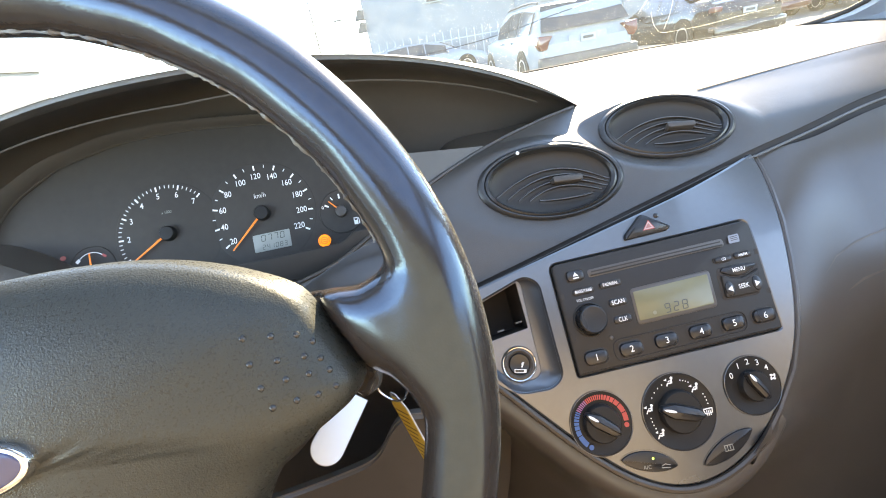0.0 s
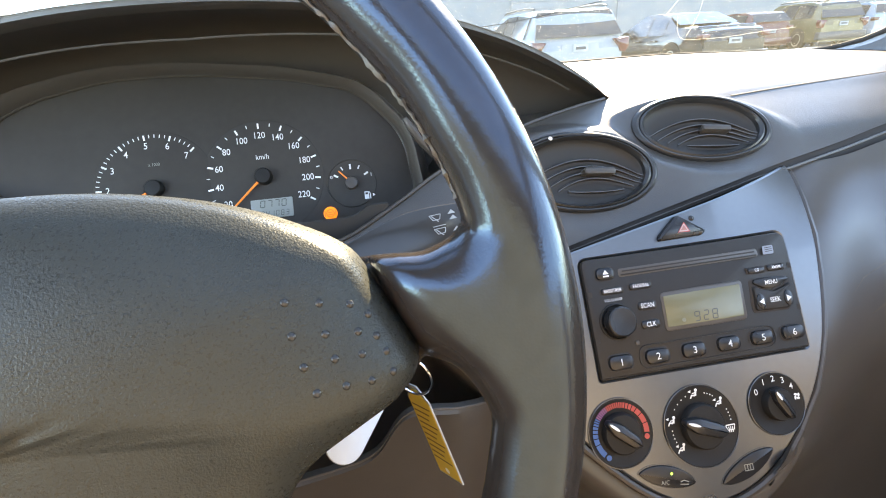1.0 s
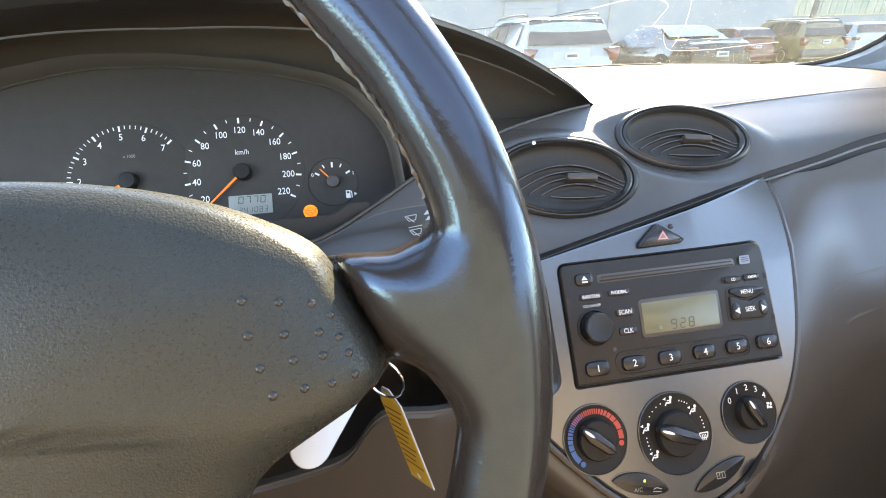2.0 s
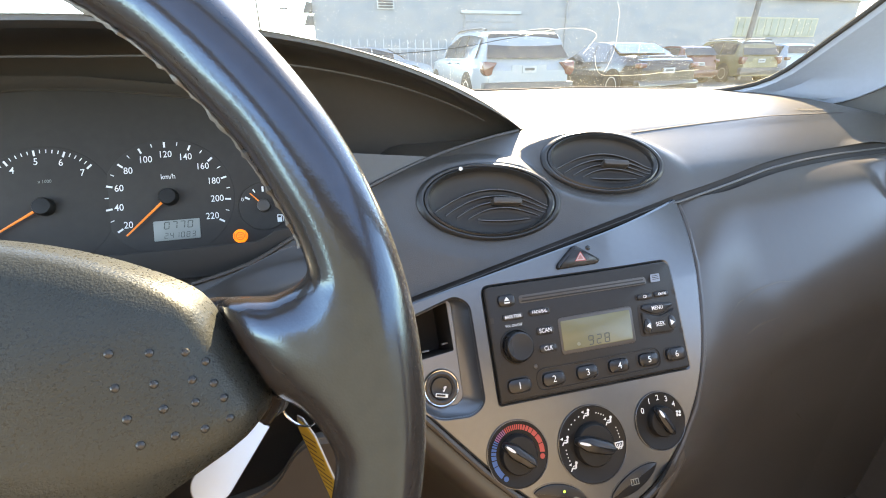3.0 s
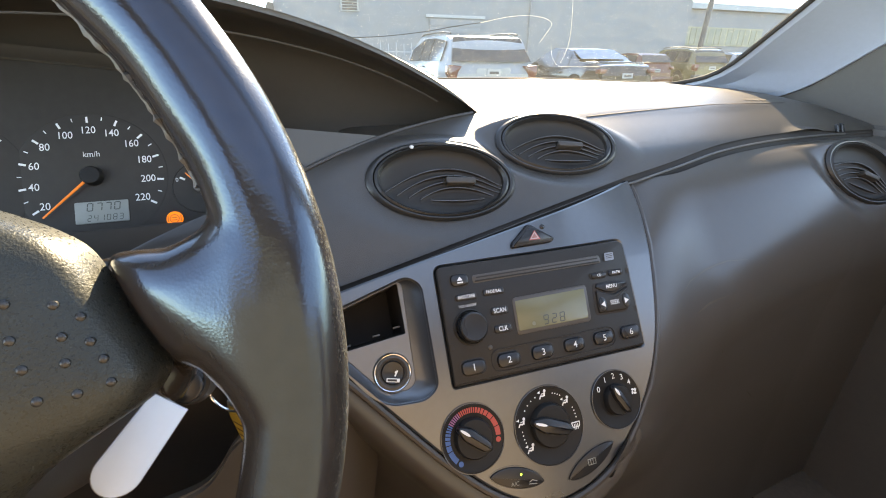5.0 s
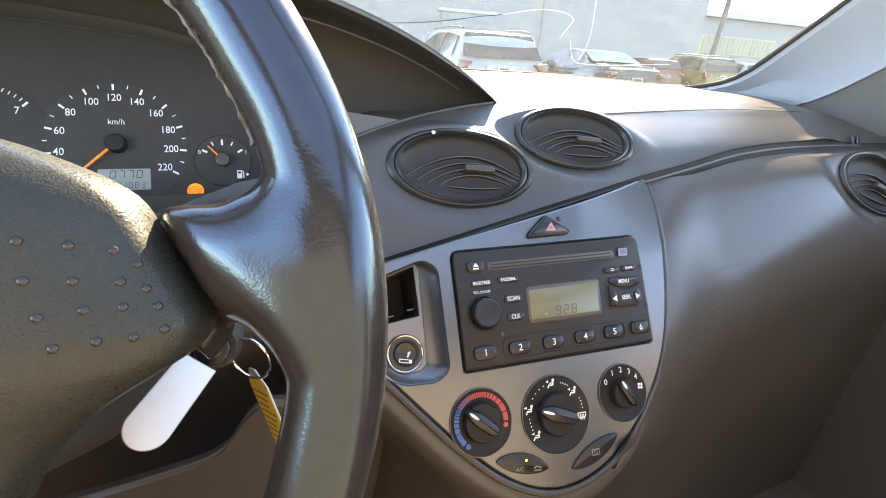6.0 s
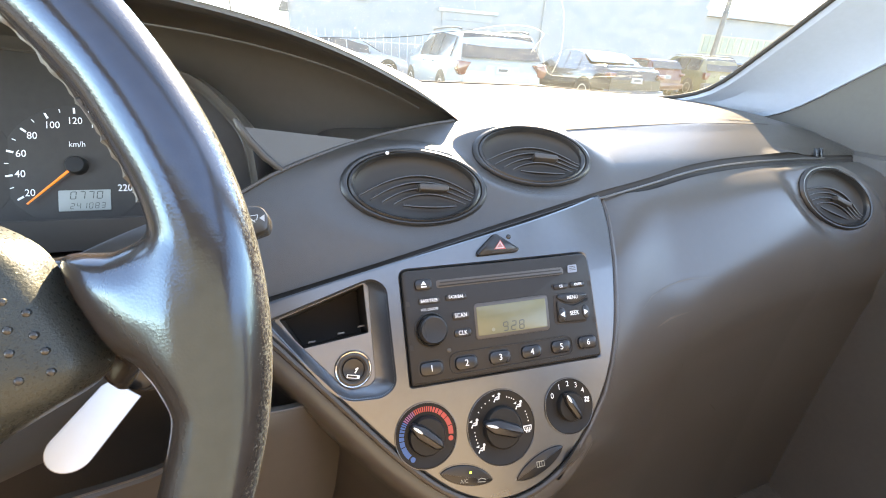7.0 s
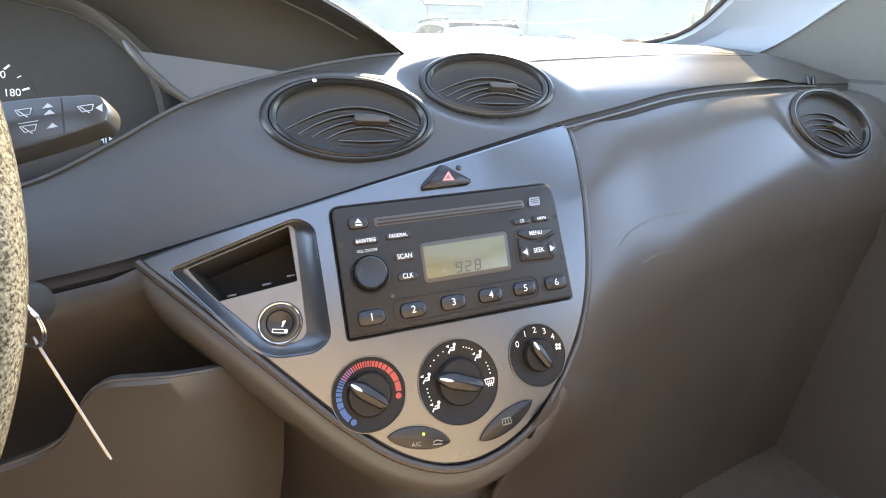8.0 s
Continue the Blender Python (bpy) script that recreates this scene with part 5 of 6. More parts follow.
# outer rim: scuffs, and the sun's highlight painted into the same speckles
wear_band(LEATHER, W_C, W_OUT, 0.1915, 0.1985, (0.17, 0.17, 0.14), 900.0)


def build_wheel():
    ob = thing("steering_wheel", "black leather steering wheel, worn along its rim", "steering wheel")
    R, r = 0.1812, 0.0160
    rings = []
    for i in range(160):
        t = 2 * math.pi * i / 160
        thick = 1 + 0.12 * math.exp(-((((t + math.pi) % (2 * math.pi)) - math.pi) / 0.30) ** 2) + 0.10 * math.exp(-(((t - math.pi)) / 0.30) ** 2)
        ring = []
        for j in range(22):
            q = 2 * math.pi * j / 22
            rr = R + r * math.cos(q) * (thick if math.cos(q) < 0 else 1.0)
            finger = 0.00025 * math.sin(t * 26) if math.cos(q) < -0.6 else 0
            ring.append(wheel((rr + finger) * math.cos(t), (rr + finger) * math.sin(t), r * 1.02 * math.sin(q)))
        rings.append(ring)
    rings.append(rings[0])
    leather = loops(rings)
    # frayed stitched seam round the inside of the rim
    rnd = random.Random(11)
    seam, fray = [], []
    for t in spaced(0.30, math.pi - 0.30, 230):
        d = R - r * (0.985 + 0.03 * rnd.random())
        seam.append(wheel(d * math.cos(t), d * math.sin(t), 0.0025 + 0.0012 * math.sin(t * 17) + 0.0008 * rnd.random()))
        fray.append(0.0005 + 0.0011 * rnd.random() ** 2)
    part("rim_seam", tube(seam, fray, 5), FRAYED, ob, "frayed leather seam")
    # airbag cover
    rings = []
    dense_rim = rounded(PAD_OUT, 0.010, 3)
    for k in (1.0, 0.99, 0.975, 0.955, 0.93, 0.90, 0.85, 0.79, 0.72, 0.65, 0.58, 0.50, 0.42, 0.34, 0.26, 0.18, 0.10, 0.04):
        rings.append([wheel(a * k, -0.012 + (b + 0.012) * k, pad_height(a * k, -0.012 + (b + 0.012) * k, k)) for a, b in dense_rim])
    cover = part("airbag_cover", loops(rings, cap1=True), PAD, ob, "grained grey airbag cover", sharp=60)
    skin = BVHTree.FromPolygons([v.co.copy() for v in cover.data.vertices], [tuple(p.vertices) for p in cover.data.polygons])
    # raised dots on both thumb areas
    rows = [[(94.5, 20.9), (104.3, 19.0), (113.4, 17.0), (118.6, 12.6)], [(95.6, 10.4), (105.2, 9.2), (115.0, 7.9), (120.6, 5.2)], [(98.1, 0.5), (107.3, 1.1), (115.6, 0.7), (123.2, -0.3)], [(101, -8.0), (109.8, -7.8), (117.6, -8.2), (124.6, -7.2)]]
    for side in (-1, 1):
        for r_ in rows:
            for a, b in r_:
                a, b = a * 0.001 + 0.0045, b * 0.001 + 0.001
                hit = skin.ray_cast(wheel(side * a, b, 0.1), -W_OUT)[0]
                h = (hit - W_C).dot(W_OUT) - 0.0002
                part("grip_dot", loops([[wheel(side * (a + x), b + y, h + w) for x, y in ring2(0, 0, q, q, 0, 12)] for q, w in ((0.0016, -0.0015), (0.0014, 0.0003), (0.0010, 0.0007), (0.0006, 0.0009), (0.0002, 0.0010))], cap1=True), PAD_DOT, cover)
    # oval badge, plain
    part("badge_rim", slab(ring2(0, -0.0035, 0.0215, 0.0105, 0, 40), 0.014, 0.0215, wheel, 0.0012), CHROME, cover, "chromed oval badge rim")
    part("badge", slab(ring2(0, -0.0035, 0.0190, 0.0083, 0, 40), 0.018, 0.0219, wheel, 0.0006), BADGE, cover, "plain blue oval badge")
    part("badge_line", slab(ring2(0, -0.0035, 0.0085, 0.0020, 8, 20), 0.0215, 0.0223, wheel, 0.0002), WHITE, cover)
    # side spokes
    for side in (-1, 1):
        rows = []
        for a, b1, b0, c1, c0, slant in ((0.118, 0.0310, -0.030, -0.034, -0.062, 1.0), (0.132, 0.0325, -0.018, -0.030, -0.056, 1.0), (0.1370, 0.0325, -0.0120, -0.018, -0.050, 1.0), (0.1392, 0.0328, -0.0105, -0.0075, -0.046, 1.0), (0.1412, 0.0328, -0.0100, -0.0030, -0.042, 0.9), (0.1450, 0.0325, -0.0100, 0.0012, -0.036, 0.7), (0.150, 0.0318, -0.0115, 0.0052, -0.030, 0.4), (0.157, 0.0360, -0.0190, 0.0092, -0.022, 0.1), (0.160, 0.0415, -0.0240, 0.0108, -0.018, 0.0), (0.163, 0.0490, -0.0320, 0.0122, -0.014, 0.0), (0.166, 0.0600, -0.0420, 0.0135, -0.012, 0.0), (0.169, 0.0740, -0.0560, 0.0146, -0.010, 0.0), (0.173, 0.0850, -0.0660, 0.0156, -0.010, 0.0), (0.178, 0.0900, -0.0700, 0.0163, -0.010, 0.0), (0.184, 0.0880, -0.0680, 0.0156, -0.010, 0.0)):
            sec = []
            for q in range(20):
                t = 2 * math.pi * q / 20
                cx, sx = math.cos(t), math.sin(t)
                e = 0.7 + 0.75 * soft_step((a - 0.154) / 0.018)
                cx, sx = math.copysign(abs(cx) ** 0.7, cx), math.copysign(abs(sx) ** e, sx)
                mb, hb, mc, hc = (b1 + b0) / 2, (b1 - b0) / 2, (c1 + c0) / 2, (c1 - c0) / 2
                inr = max(0.0, math.hypot(a, mb + hb * cx) - 0.186)
                sec.append(wheel(side * (a - inr - slant * 0.45 * (mb + hb * cx)), mb + hb * cx, mc + hc * sx))
            rows.append(sec)
        loops(rows, leather, cap0=True, cap1=True)
    rim = part("rim", leather, LEATHER, ob, "leather covered rim and side spokes with pale scuffs and painted glints", sharp=180)
    skin = rim.modifiers.new("skin", "REMESH")
    skin.mode, skin.voxel_size, skin.use_smooth_shade = "VOXEL", 0.0016, True
    soft = rim.modifiers.new("soft", "SMOOTH")
    soft.factor, soft.iterations = 0.5, 14
    for ang in (-77, -103):
        t = radians(ang)
        x, y = math.cos(t), math.sin(t)
        rows = []
        for d, hw, c in ((0.085, 0.026, -0.030), (0.12, 0.020, -0.018), (0.15, 0.022, -0.006), (0.178, 0.034, 0.0)):
            rows.append([wheel(x * d - y * hw * math.cos(q), y * d + x * hw * math.cos(q), c + 0.011 * math.sin(q)) for q in [2 * math.pi * i / 16 for i in range(16)]])
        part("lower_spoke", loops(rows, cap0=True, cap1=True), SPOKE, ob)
    part("hub", slab(rounded([(-0.098, 0.030), (-0.092, -0.010), (-0.05, -0.07), (0.05, -0.07), (0.092, -0.010), (0.098, 0.030), (0.06, 0.046), (-0.06, 0.046)], 0.012, 4), -0.075, -0.034, wheel, 0.006), BLACK, ob, "dark hub behind the cover")
    # black block beside the cover, in place of the shade in the gap
    part("hub_gap_shade", slab(rounded([(0.108, 0.028), (0.116, 0.024), (0.130, -0.010), (0.120, -0.014)], 0.003, 3), -0.056, -0.034, wheel, 0.002), GAP, ob)
    return ob


build_wheel()


# ---- column, stalk, keys ----
def build_column():
    ob = thing("column_shroud", "dark plastic steering column shroud", "steering column")
    ax = W_OUT
    rings = []
    for d, k in ((-0.20, 1.15), (-0.15, 1.1), (-0.10, 1.0), (-0.075, 0.96), (-0.068, 0.86)):
        o = rounded([(-0.060, -0.075), (0.050, -0.075), (0.062, -0.050), (0.062, -0.005), (0.050, 0.030), (-0.055, 0.030), (-0.070, 0.0)], 0.018, 4)
        rings.append([wheel(a * k, (b - 0.01) * k, d) for a, b in o])
    part("shroud", loops(rings, cap1=True), BLACK, ob)
    pod = rounded([(-0.500, 0.898), (-0.262, 0.898), (-0.248, 0.922), (-0.2445, 0.9345), (-0.262, 0.9345), (-0.276, 0.9252), (-0.380, 0.9252), (-0.500, 0.924)], [0.002, 0.002, 0.004, 0.003, 0.004, 0.010, 0.03, 0.002], 4)
    part("dial_lip", slab(pod, 0.113, 0.110, lambda u, v, w: Vector((u, w, v)), 0.0012), GAP, ob, "dark lip under the dials")
    st = thing("wiper_stalk", "dark grey wiper stalk with white wiper symbols", "control stalk")
    base, tip = Vector((-0.330, -0.016, 0.9600)), Vector((-0.187, -0.031, 0.9685))
    ex = (tip - base).normalized()
    en = Vector((-0.05, -0.78, 0.62))
    en = (en - ex * en.dot(ex)).normalized()
    ey = en.cross(ex)
    f = lambda u, v, w: tip + ex * u + ey * v + en * w
    o = rounded([(-0.112, -0.0400), (-0.066, -0.0235), (-0.036, -0.0160), (-0.020, -0.0120), (-0.0030, -0.0066), (-0.0015, 0.0010), (-0.0055, 0.0082), (-0.030, 0.0086), (-0.052, 0.0070), (-0.078, -0.0030), (-0.112, -0.0190)], [0.004, 0.012, 0.012, 0.012, 0.0020, 0.006, 0.0045, 0.008, 0.012, 0.012, 0.004], 5)
    part("stem", tube([f(-0.100, -0.026, -0.004), f(-0.120, -0.034, -0.006), Vector((-0.360, 0.004, 0.915))], [0.0085, 0.0100, 0.0120], 16), STALK, st, "tapered stalk stem")
    part("paddle", slab(o, -0.007, 0.003, f, 0.0014), STALK, st, "flat moulded paddle")
    part("split_line", flats([bar(-0.0190, -0.0100, -0.0205, 0.0070, 0.0004)], f, 0.0032), GAP, st)

    def wipe(u, v, s):
        return [bar(u - 6 * s, v + 2 * s, u - 2.5 * s, v - 3 * s, 0.7 * s), bar(u - 6 * s, v + 2 * s, u + 5 * s, v + 3 * s, 0.7 * s), bar(u + 5 * s, v + 3 * s, u + 4 * s, v - 2 * s, 0.7 * s), bar(u - 2.5 * s, v - 3 * s, u + 4 * s, v - 2 * s, 0.7 * s), bar(u - 4 * s, v + 1.5 * s, u + 2.6 * s, v - 4.4 * s, 0.8 * s)]

    k = 0.00058
    for u, v, extra in ((-0.0345, 0.0012, []), (-0.0325, -0.0068, [bar(-0.0365, -0.0042, -0.0290, -0.0034, 0.0004)]), (-0.0105, 0.0008, [])):
        part("wiper_symbol", flats(wipe(u, v, k) + extra, f, 0.0032), SHADED_PRINT, st)
    for u, v in ((-0.0255, 0.0032), (-0.0248, 0.0000), (-0.0235, -0.0066)):
        part("speed_arrow", flats([[(u - 0.0022, v - 0.0010), (u + 0.0022, v - 0.0006), (u, v + 0.0016)]], f, 0.0032), SHADED_PRINT, st)
    part("tip_arrow", flats([[(-0.0040, -0.0016), (-0.0040, 0.0026), (-0.0068, 0.0006)]], f, 0.0032), SHADED_PRINT, st)


build_column()


def build_keys():
    lock = thing("ignition_lock", "black ignition lock with a key in it", "ignition lock")
    c = Vector((-0.2600, -0.0530, 0.8920))
    n = Vector((0.12, -0.88, 0.46)).normalized()
    x = Vector((1, 0, 0))
    x = (x - n * x.dot(n)).normalized()
    y = n.cross(x)
    f = lambda u, v, w: c + x * u + y * v + n * w
    part("barrel", loops([[f(u, v, w) for u, v in ring2(0, 0, r, r, 0, 28)] for r, w in ((0.0135, -0.06), (0.0135, -0.012), (0.0115, -0.004), (0.0105, 0.0), (0.0090, -0.001))], cap1=True), BLACK, lock)
    part("key_bow", slab(ring2(0, 0, 0.0085, 0.0085, 0, 24), -0.004, 0.010, f, 0.002), BUTTON, lock, "black key head")
    # ring
    ring_c = Vector((-0.2445, -0.0470, 0.8770))
    kr = thing("key_ring", "thin steel split ring with two tags", "key ring")
    e1, e2 = Vector((0.75, -0.45, -0.2)).normalized(), Vector((0.15, 0.0, 0.98)).normalized()
    for off in (0.0, 0.0014):
        part("ring_coil", tube([ring_c + (e1 * math.cos(t) + e2 * math.sin(t)) * 0.0122 + Vector((0, -off, off)) for t in spaced(0, 2 * math.pi, 33)[:-1]], 0.0007, 6, closed=True), CHROME, kr)


build_keys()


def build_tags():
    # white tag, hanging from the lock towards the driver's knee
    a, b = Vector((-0.2630, -0.0709, 0.8970)), Vector((-0.2875, -0.0975, 0.8760))
    ey = (a - b).normalized()
    en = Vector((0.309, -0.716, 0.626))
    en = (en - ey * en.dot(ey)).normalized()
    ex = ey.cross(en)
    f = lambda u, v, w: a + ex * u + ey * v + en * w
    L = (a - b).length
    tg = thing("white_key_tag", "blank white plastic key tag with a rounded end", "key tag")
    o = [(-0.0088, -0.004), (-0.0070, 0.0), (0.0090, 0.0)] + [(0.0098 * math.cos(t), -L + 0.0095 + 0.0098 * math.sin(t)) for t in spaced(0.0, -math.pi, 16)]
    part("tag_back", slab(o, -0.0012, 0.0004, f, 0.0002), material("grey_tag_edge", (0.34, 0.37, 0.40), 0.5, vary=0.08), tg, "grey tag back and edge")
    part("tag_plate", slab(inset(ccw(o), 0.0004), 0.0003, 0.0012, f, 0.0003), TAG_W, tg)
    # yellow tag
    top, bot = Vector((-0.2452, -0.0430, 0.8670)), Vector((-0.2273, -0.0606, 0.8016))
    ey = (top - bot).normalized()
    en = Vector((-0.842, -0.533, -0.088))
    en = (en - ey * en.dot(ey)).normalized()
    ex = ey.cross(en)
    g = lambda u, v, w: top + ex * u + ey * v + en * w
    L2 = (top - bot).length
    yt = thing("yellow_key_tag", "small yellow card tag with dark printed lines", "key tag")
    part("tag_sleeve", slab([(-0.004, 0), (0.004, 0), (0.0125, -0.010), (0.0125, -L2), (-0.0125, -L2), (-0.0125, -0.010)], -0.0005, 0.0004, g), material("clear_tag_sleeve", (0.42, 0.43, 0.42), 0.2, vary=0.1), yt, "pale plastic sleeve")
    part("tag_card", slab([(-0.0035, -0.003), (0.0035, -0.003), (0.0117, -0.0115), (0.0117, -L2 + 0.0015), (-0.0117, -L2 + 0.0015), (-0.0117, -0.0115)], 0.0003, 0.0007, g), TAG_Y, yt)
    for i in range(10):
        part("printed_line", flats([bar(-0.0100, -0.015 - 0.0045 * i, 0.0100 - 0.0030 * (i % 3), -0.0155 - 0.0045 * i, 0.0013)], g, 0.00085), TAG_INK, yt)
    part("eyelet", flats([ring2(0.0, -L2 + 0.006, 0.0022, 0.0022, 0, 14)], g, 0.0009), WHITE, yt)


build_tags()

# ---- outside ----
ASPHALT = material("asphalt", (0.070, 0.069, 0.068), 0.9, vary=0.25, scale=2.0, bump=0.4, bump_scale=60)
WALL = material("painted_block_wall", (0.20, 0.21, 0.225), 0.85, vary=0.08, scale=1.2, bump=0.3, bump_scale=18)
CREAM = material("cream_panel", (0.30, 0.285, 0.21), 0.8, vary=0.08, scale=2)
ROOFM = material("grey_roof_edge", (0.30, 0.32, 0.33), 0.6, vary=0.1, scale=2)
DARKM = material("dark_metal", (0.05, 0.05, 0.055), 0.5, vary=0.1, scale=5)
POSTW = material("white_post", (0.28, 0.30, 0.32), 0.6, vary=0.06, scale=5)
TYRE = material("tyre_rubber", (0.02, 0.02, 0.02), 0.8)
ALLOY = material("alloy_rim", (0.55, 0.55, 0.56), 0.3, metal=0.8)
CARGLASS = material("tinted_car_glass", (0.03, 0.035, 0.04), 0.06, vary=0.05, spec=0.8)
LAMP = material("red_tail_lamp", (0.11, 0.022, 0.018), 0.2, coat=0.5)
PLATE = material("number_plate", (0.26, 0.27, 0.28), 0.5)

ground = sheet([[(x, y, 0) for x in (-2000, -40, 0, 40, 2000)] for y in (-2000, -40, 0, 40, 3000)])
tagged(part("ground", ground, ASPHALT), "grey asphalt car park", "ground", kind="structure")


def box(x0, x1, y0, y1, z0, z1, ch=0.0):
    return slab([(x0, y0), (x1, y0), (x1, y1), (x0, y1)], z0, z1, lambda u, v, w: Vector((u, v, w)), ch)


def build_building():
    b = thing("warehouse", "large pale blue-grey warehouse with a plain wall", "building")
    wall = part("wall", box(-0.3, 24.3, 24, 60, 0, 5.2), WALL, b, "painted block wall in shade")
    part("parapet", box(-0.4, 24.4, 23.9, 60.1, 5.2, 5.45), ROOFM, b)
    v = part("louvre_vent", box(2.75, 3.60, 23.90, 24.0, 3.25, 3.95), ROOFM, b, "grey louvred wall vent")
    for i in range(5):
        part("louvre", slab([(2.82, 3.32 + i * 0.12), (3.53, 3.32 + i * 0.12), (3.53, 3.38 + i * 0.12), (2.82, 3.38 + i * 0.12)], 0, 0.04, lambda u, q, w: Vector((u, 23.90 - w, q - w * 0.6))), DARKM, v)
    d = part("roller_door", box(7.2, 10.1, 23.94, 24.0, 0, 3.12), WALL, b, "closed roller door")
    part("door_head", box(7.0, 10.3, 23.85, 24.0, 3.12, 3.26), ROOFM, d)
    for i in range(9):
        part("door_slat", box(7.25, 10.05, 23.915, 23.94, 0.1 + i * 0.33, 0.40 + i * 0.33, 0.01), WALL, d)
    for z in (2.75, 3.3):
        part("wall_lamp", slab([(-0.75, z - 0.25), (-0.3, z - 0.25), (-0.3, z + 0.15), (-0.55, z + 0.2)], 0, 0.5, lambda u, q, w: Vector((u, 23.8 + w, q))), DARKM, b, "dark wall lamp on the corner")
    part("downpipe", tube([(13.0, 23.93, 0), (13.0, 23.93, 5.2)], 0.05, 8), WALL, b)
    s = thing("low_building", "low flat-roofed building with cream framed windows", "building")
    part("wall", box(24.4, 38.0, 27, 50, 0, 4.55), WALL, s)
    part("roof_edge", box(24.3, 38.4, 26.6, 50.2, 4.55, 4.92, 0.03), ROOFM, s)
    part("window_band", box(26.2, 34.5, 26.93, 27, 2.25, 3.45), CREAM, s)
    for i in range(7):
        x = 26.4 + i * 1.16
        w = part("window", box(x, x + 1.0, 26.90, 26.93, 2.32, 3.36), material("pale_window", (0.22, 0.225, 0.18), 0.6, scale=2) if i == 0 else bpy.data.materials["pale_window"], s)
        part("window_bar", box(x + 0.47, x + 0.53, 26.87, 26.90, 2.32, 3.36), CREAM, w)


build_building()


def build_posts():
    f = thing("fence", "row of white posts in front of the warehouse", "fence")
    p0 = None
    for i in range(16):
        x = 0.1 + i * 0.375
        bm = box(x - 0.02, x + 0.02, 22.0, 22.04, 0, 1.80 + 0.04 * (i % 2), 0.006)
        part("post", bm, POSTW, f)
    part("rail", box(-0.1, 6.0, 22.03, 22.06, 1.42, 1.47), POSTW, f)
    for x, y, h, r in ((-3.40, 30, 11.0, 0.055), (-2.9, 52, 5.6, 0.07), (-13.5, 50, 12.0, 0.08), (-12.0, 46, 12.0, 0.07)):
        l = thing("lamp_post", "tall slender grey street lamp post", "lamp post", group="street lamps")
        part("pole", tube([(x, y, 0), (x, y, h)], [r, r * 0.6], 8), DARKM, l)
        part("lamp_head", box(x - 0.7, x + 0.1, y - 0.15, y + 0.15, h - 0.02, h + 0.14, 0.03), DARKM, l)
    l = thing("utility_pole", "dark utility pole in front of the low building", "pole")
    part("pole", tube([(19.15, 18, 0), (19.6, 18, 9)], [0.13, 0.10], 10), DARKM, l)
    part("band", tube([(19.2, 18, 1.3), (19.21, 18, 1.45)], 0.15, 10), DARKM, l)
    far = thing("distant_building", "distant dark flat-roofed building", "building")
    part("wall", box(-84, -51, 60, 80, 0, 8.5), DARKM, far)
    part("roof_edge", box(-84.4, -50.6, 59.6, 80.4, 8.5, 9.0), DARKM, far)


build_posts()


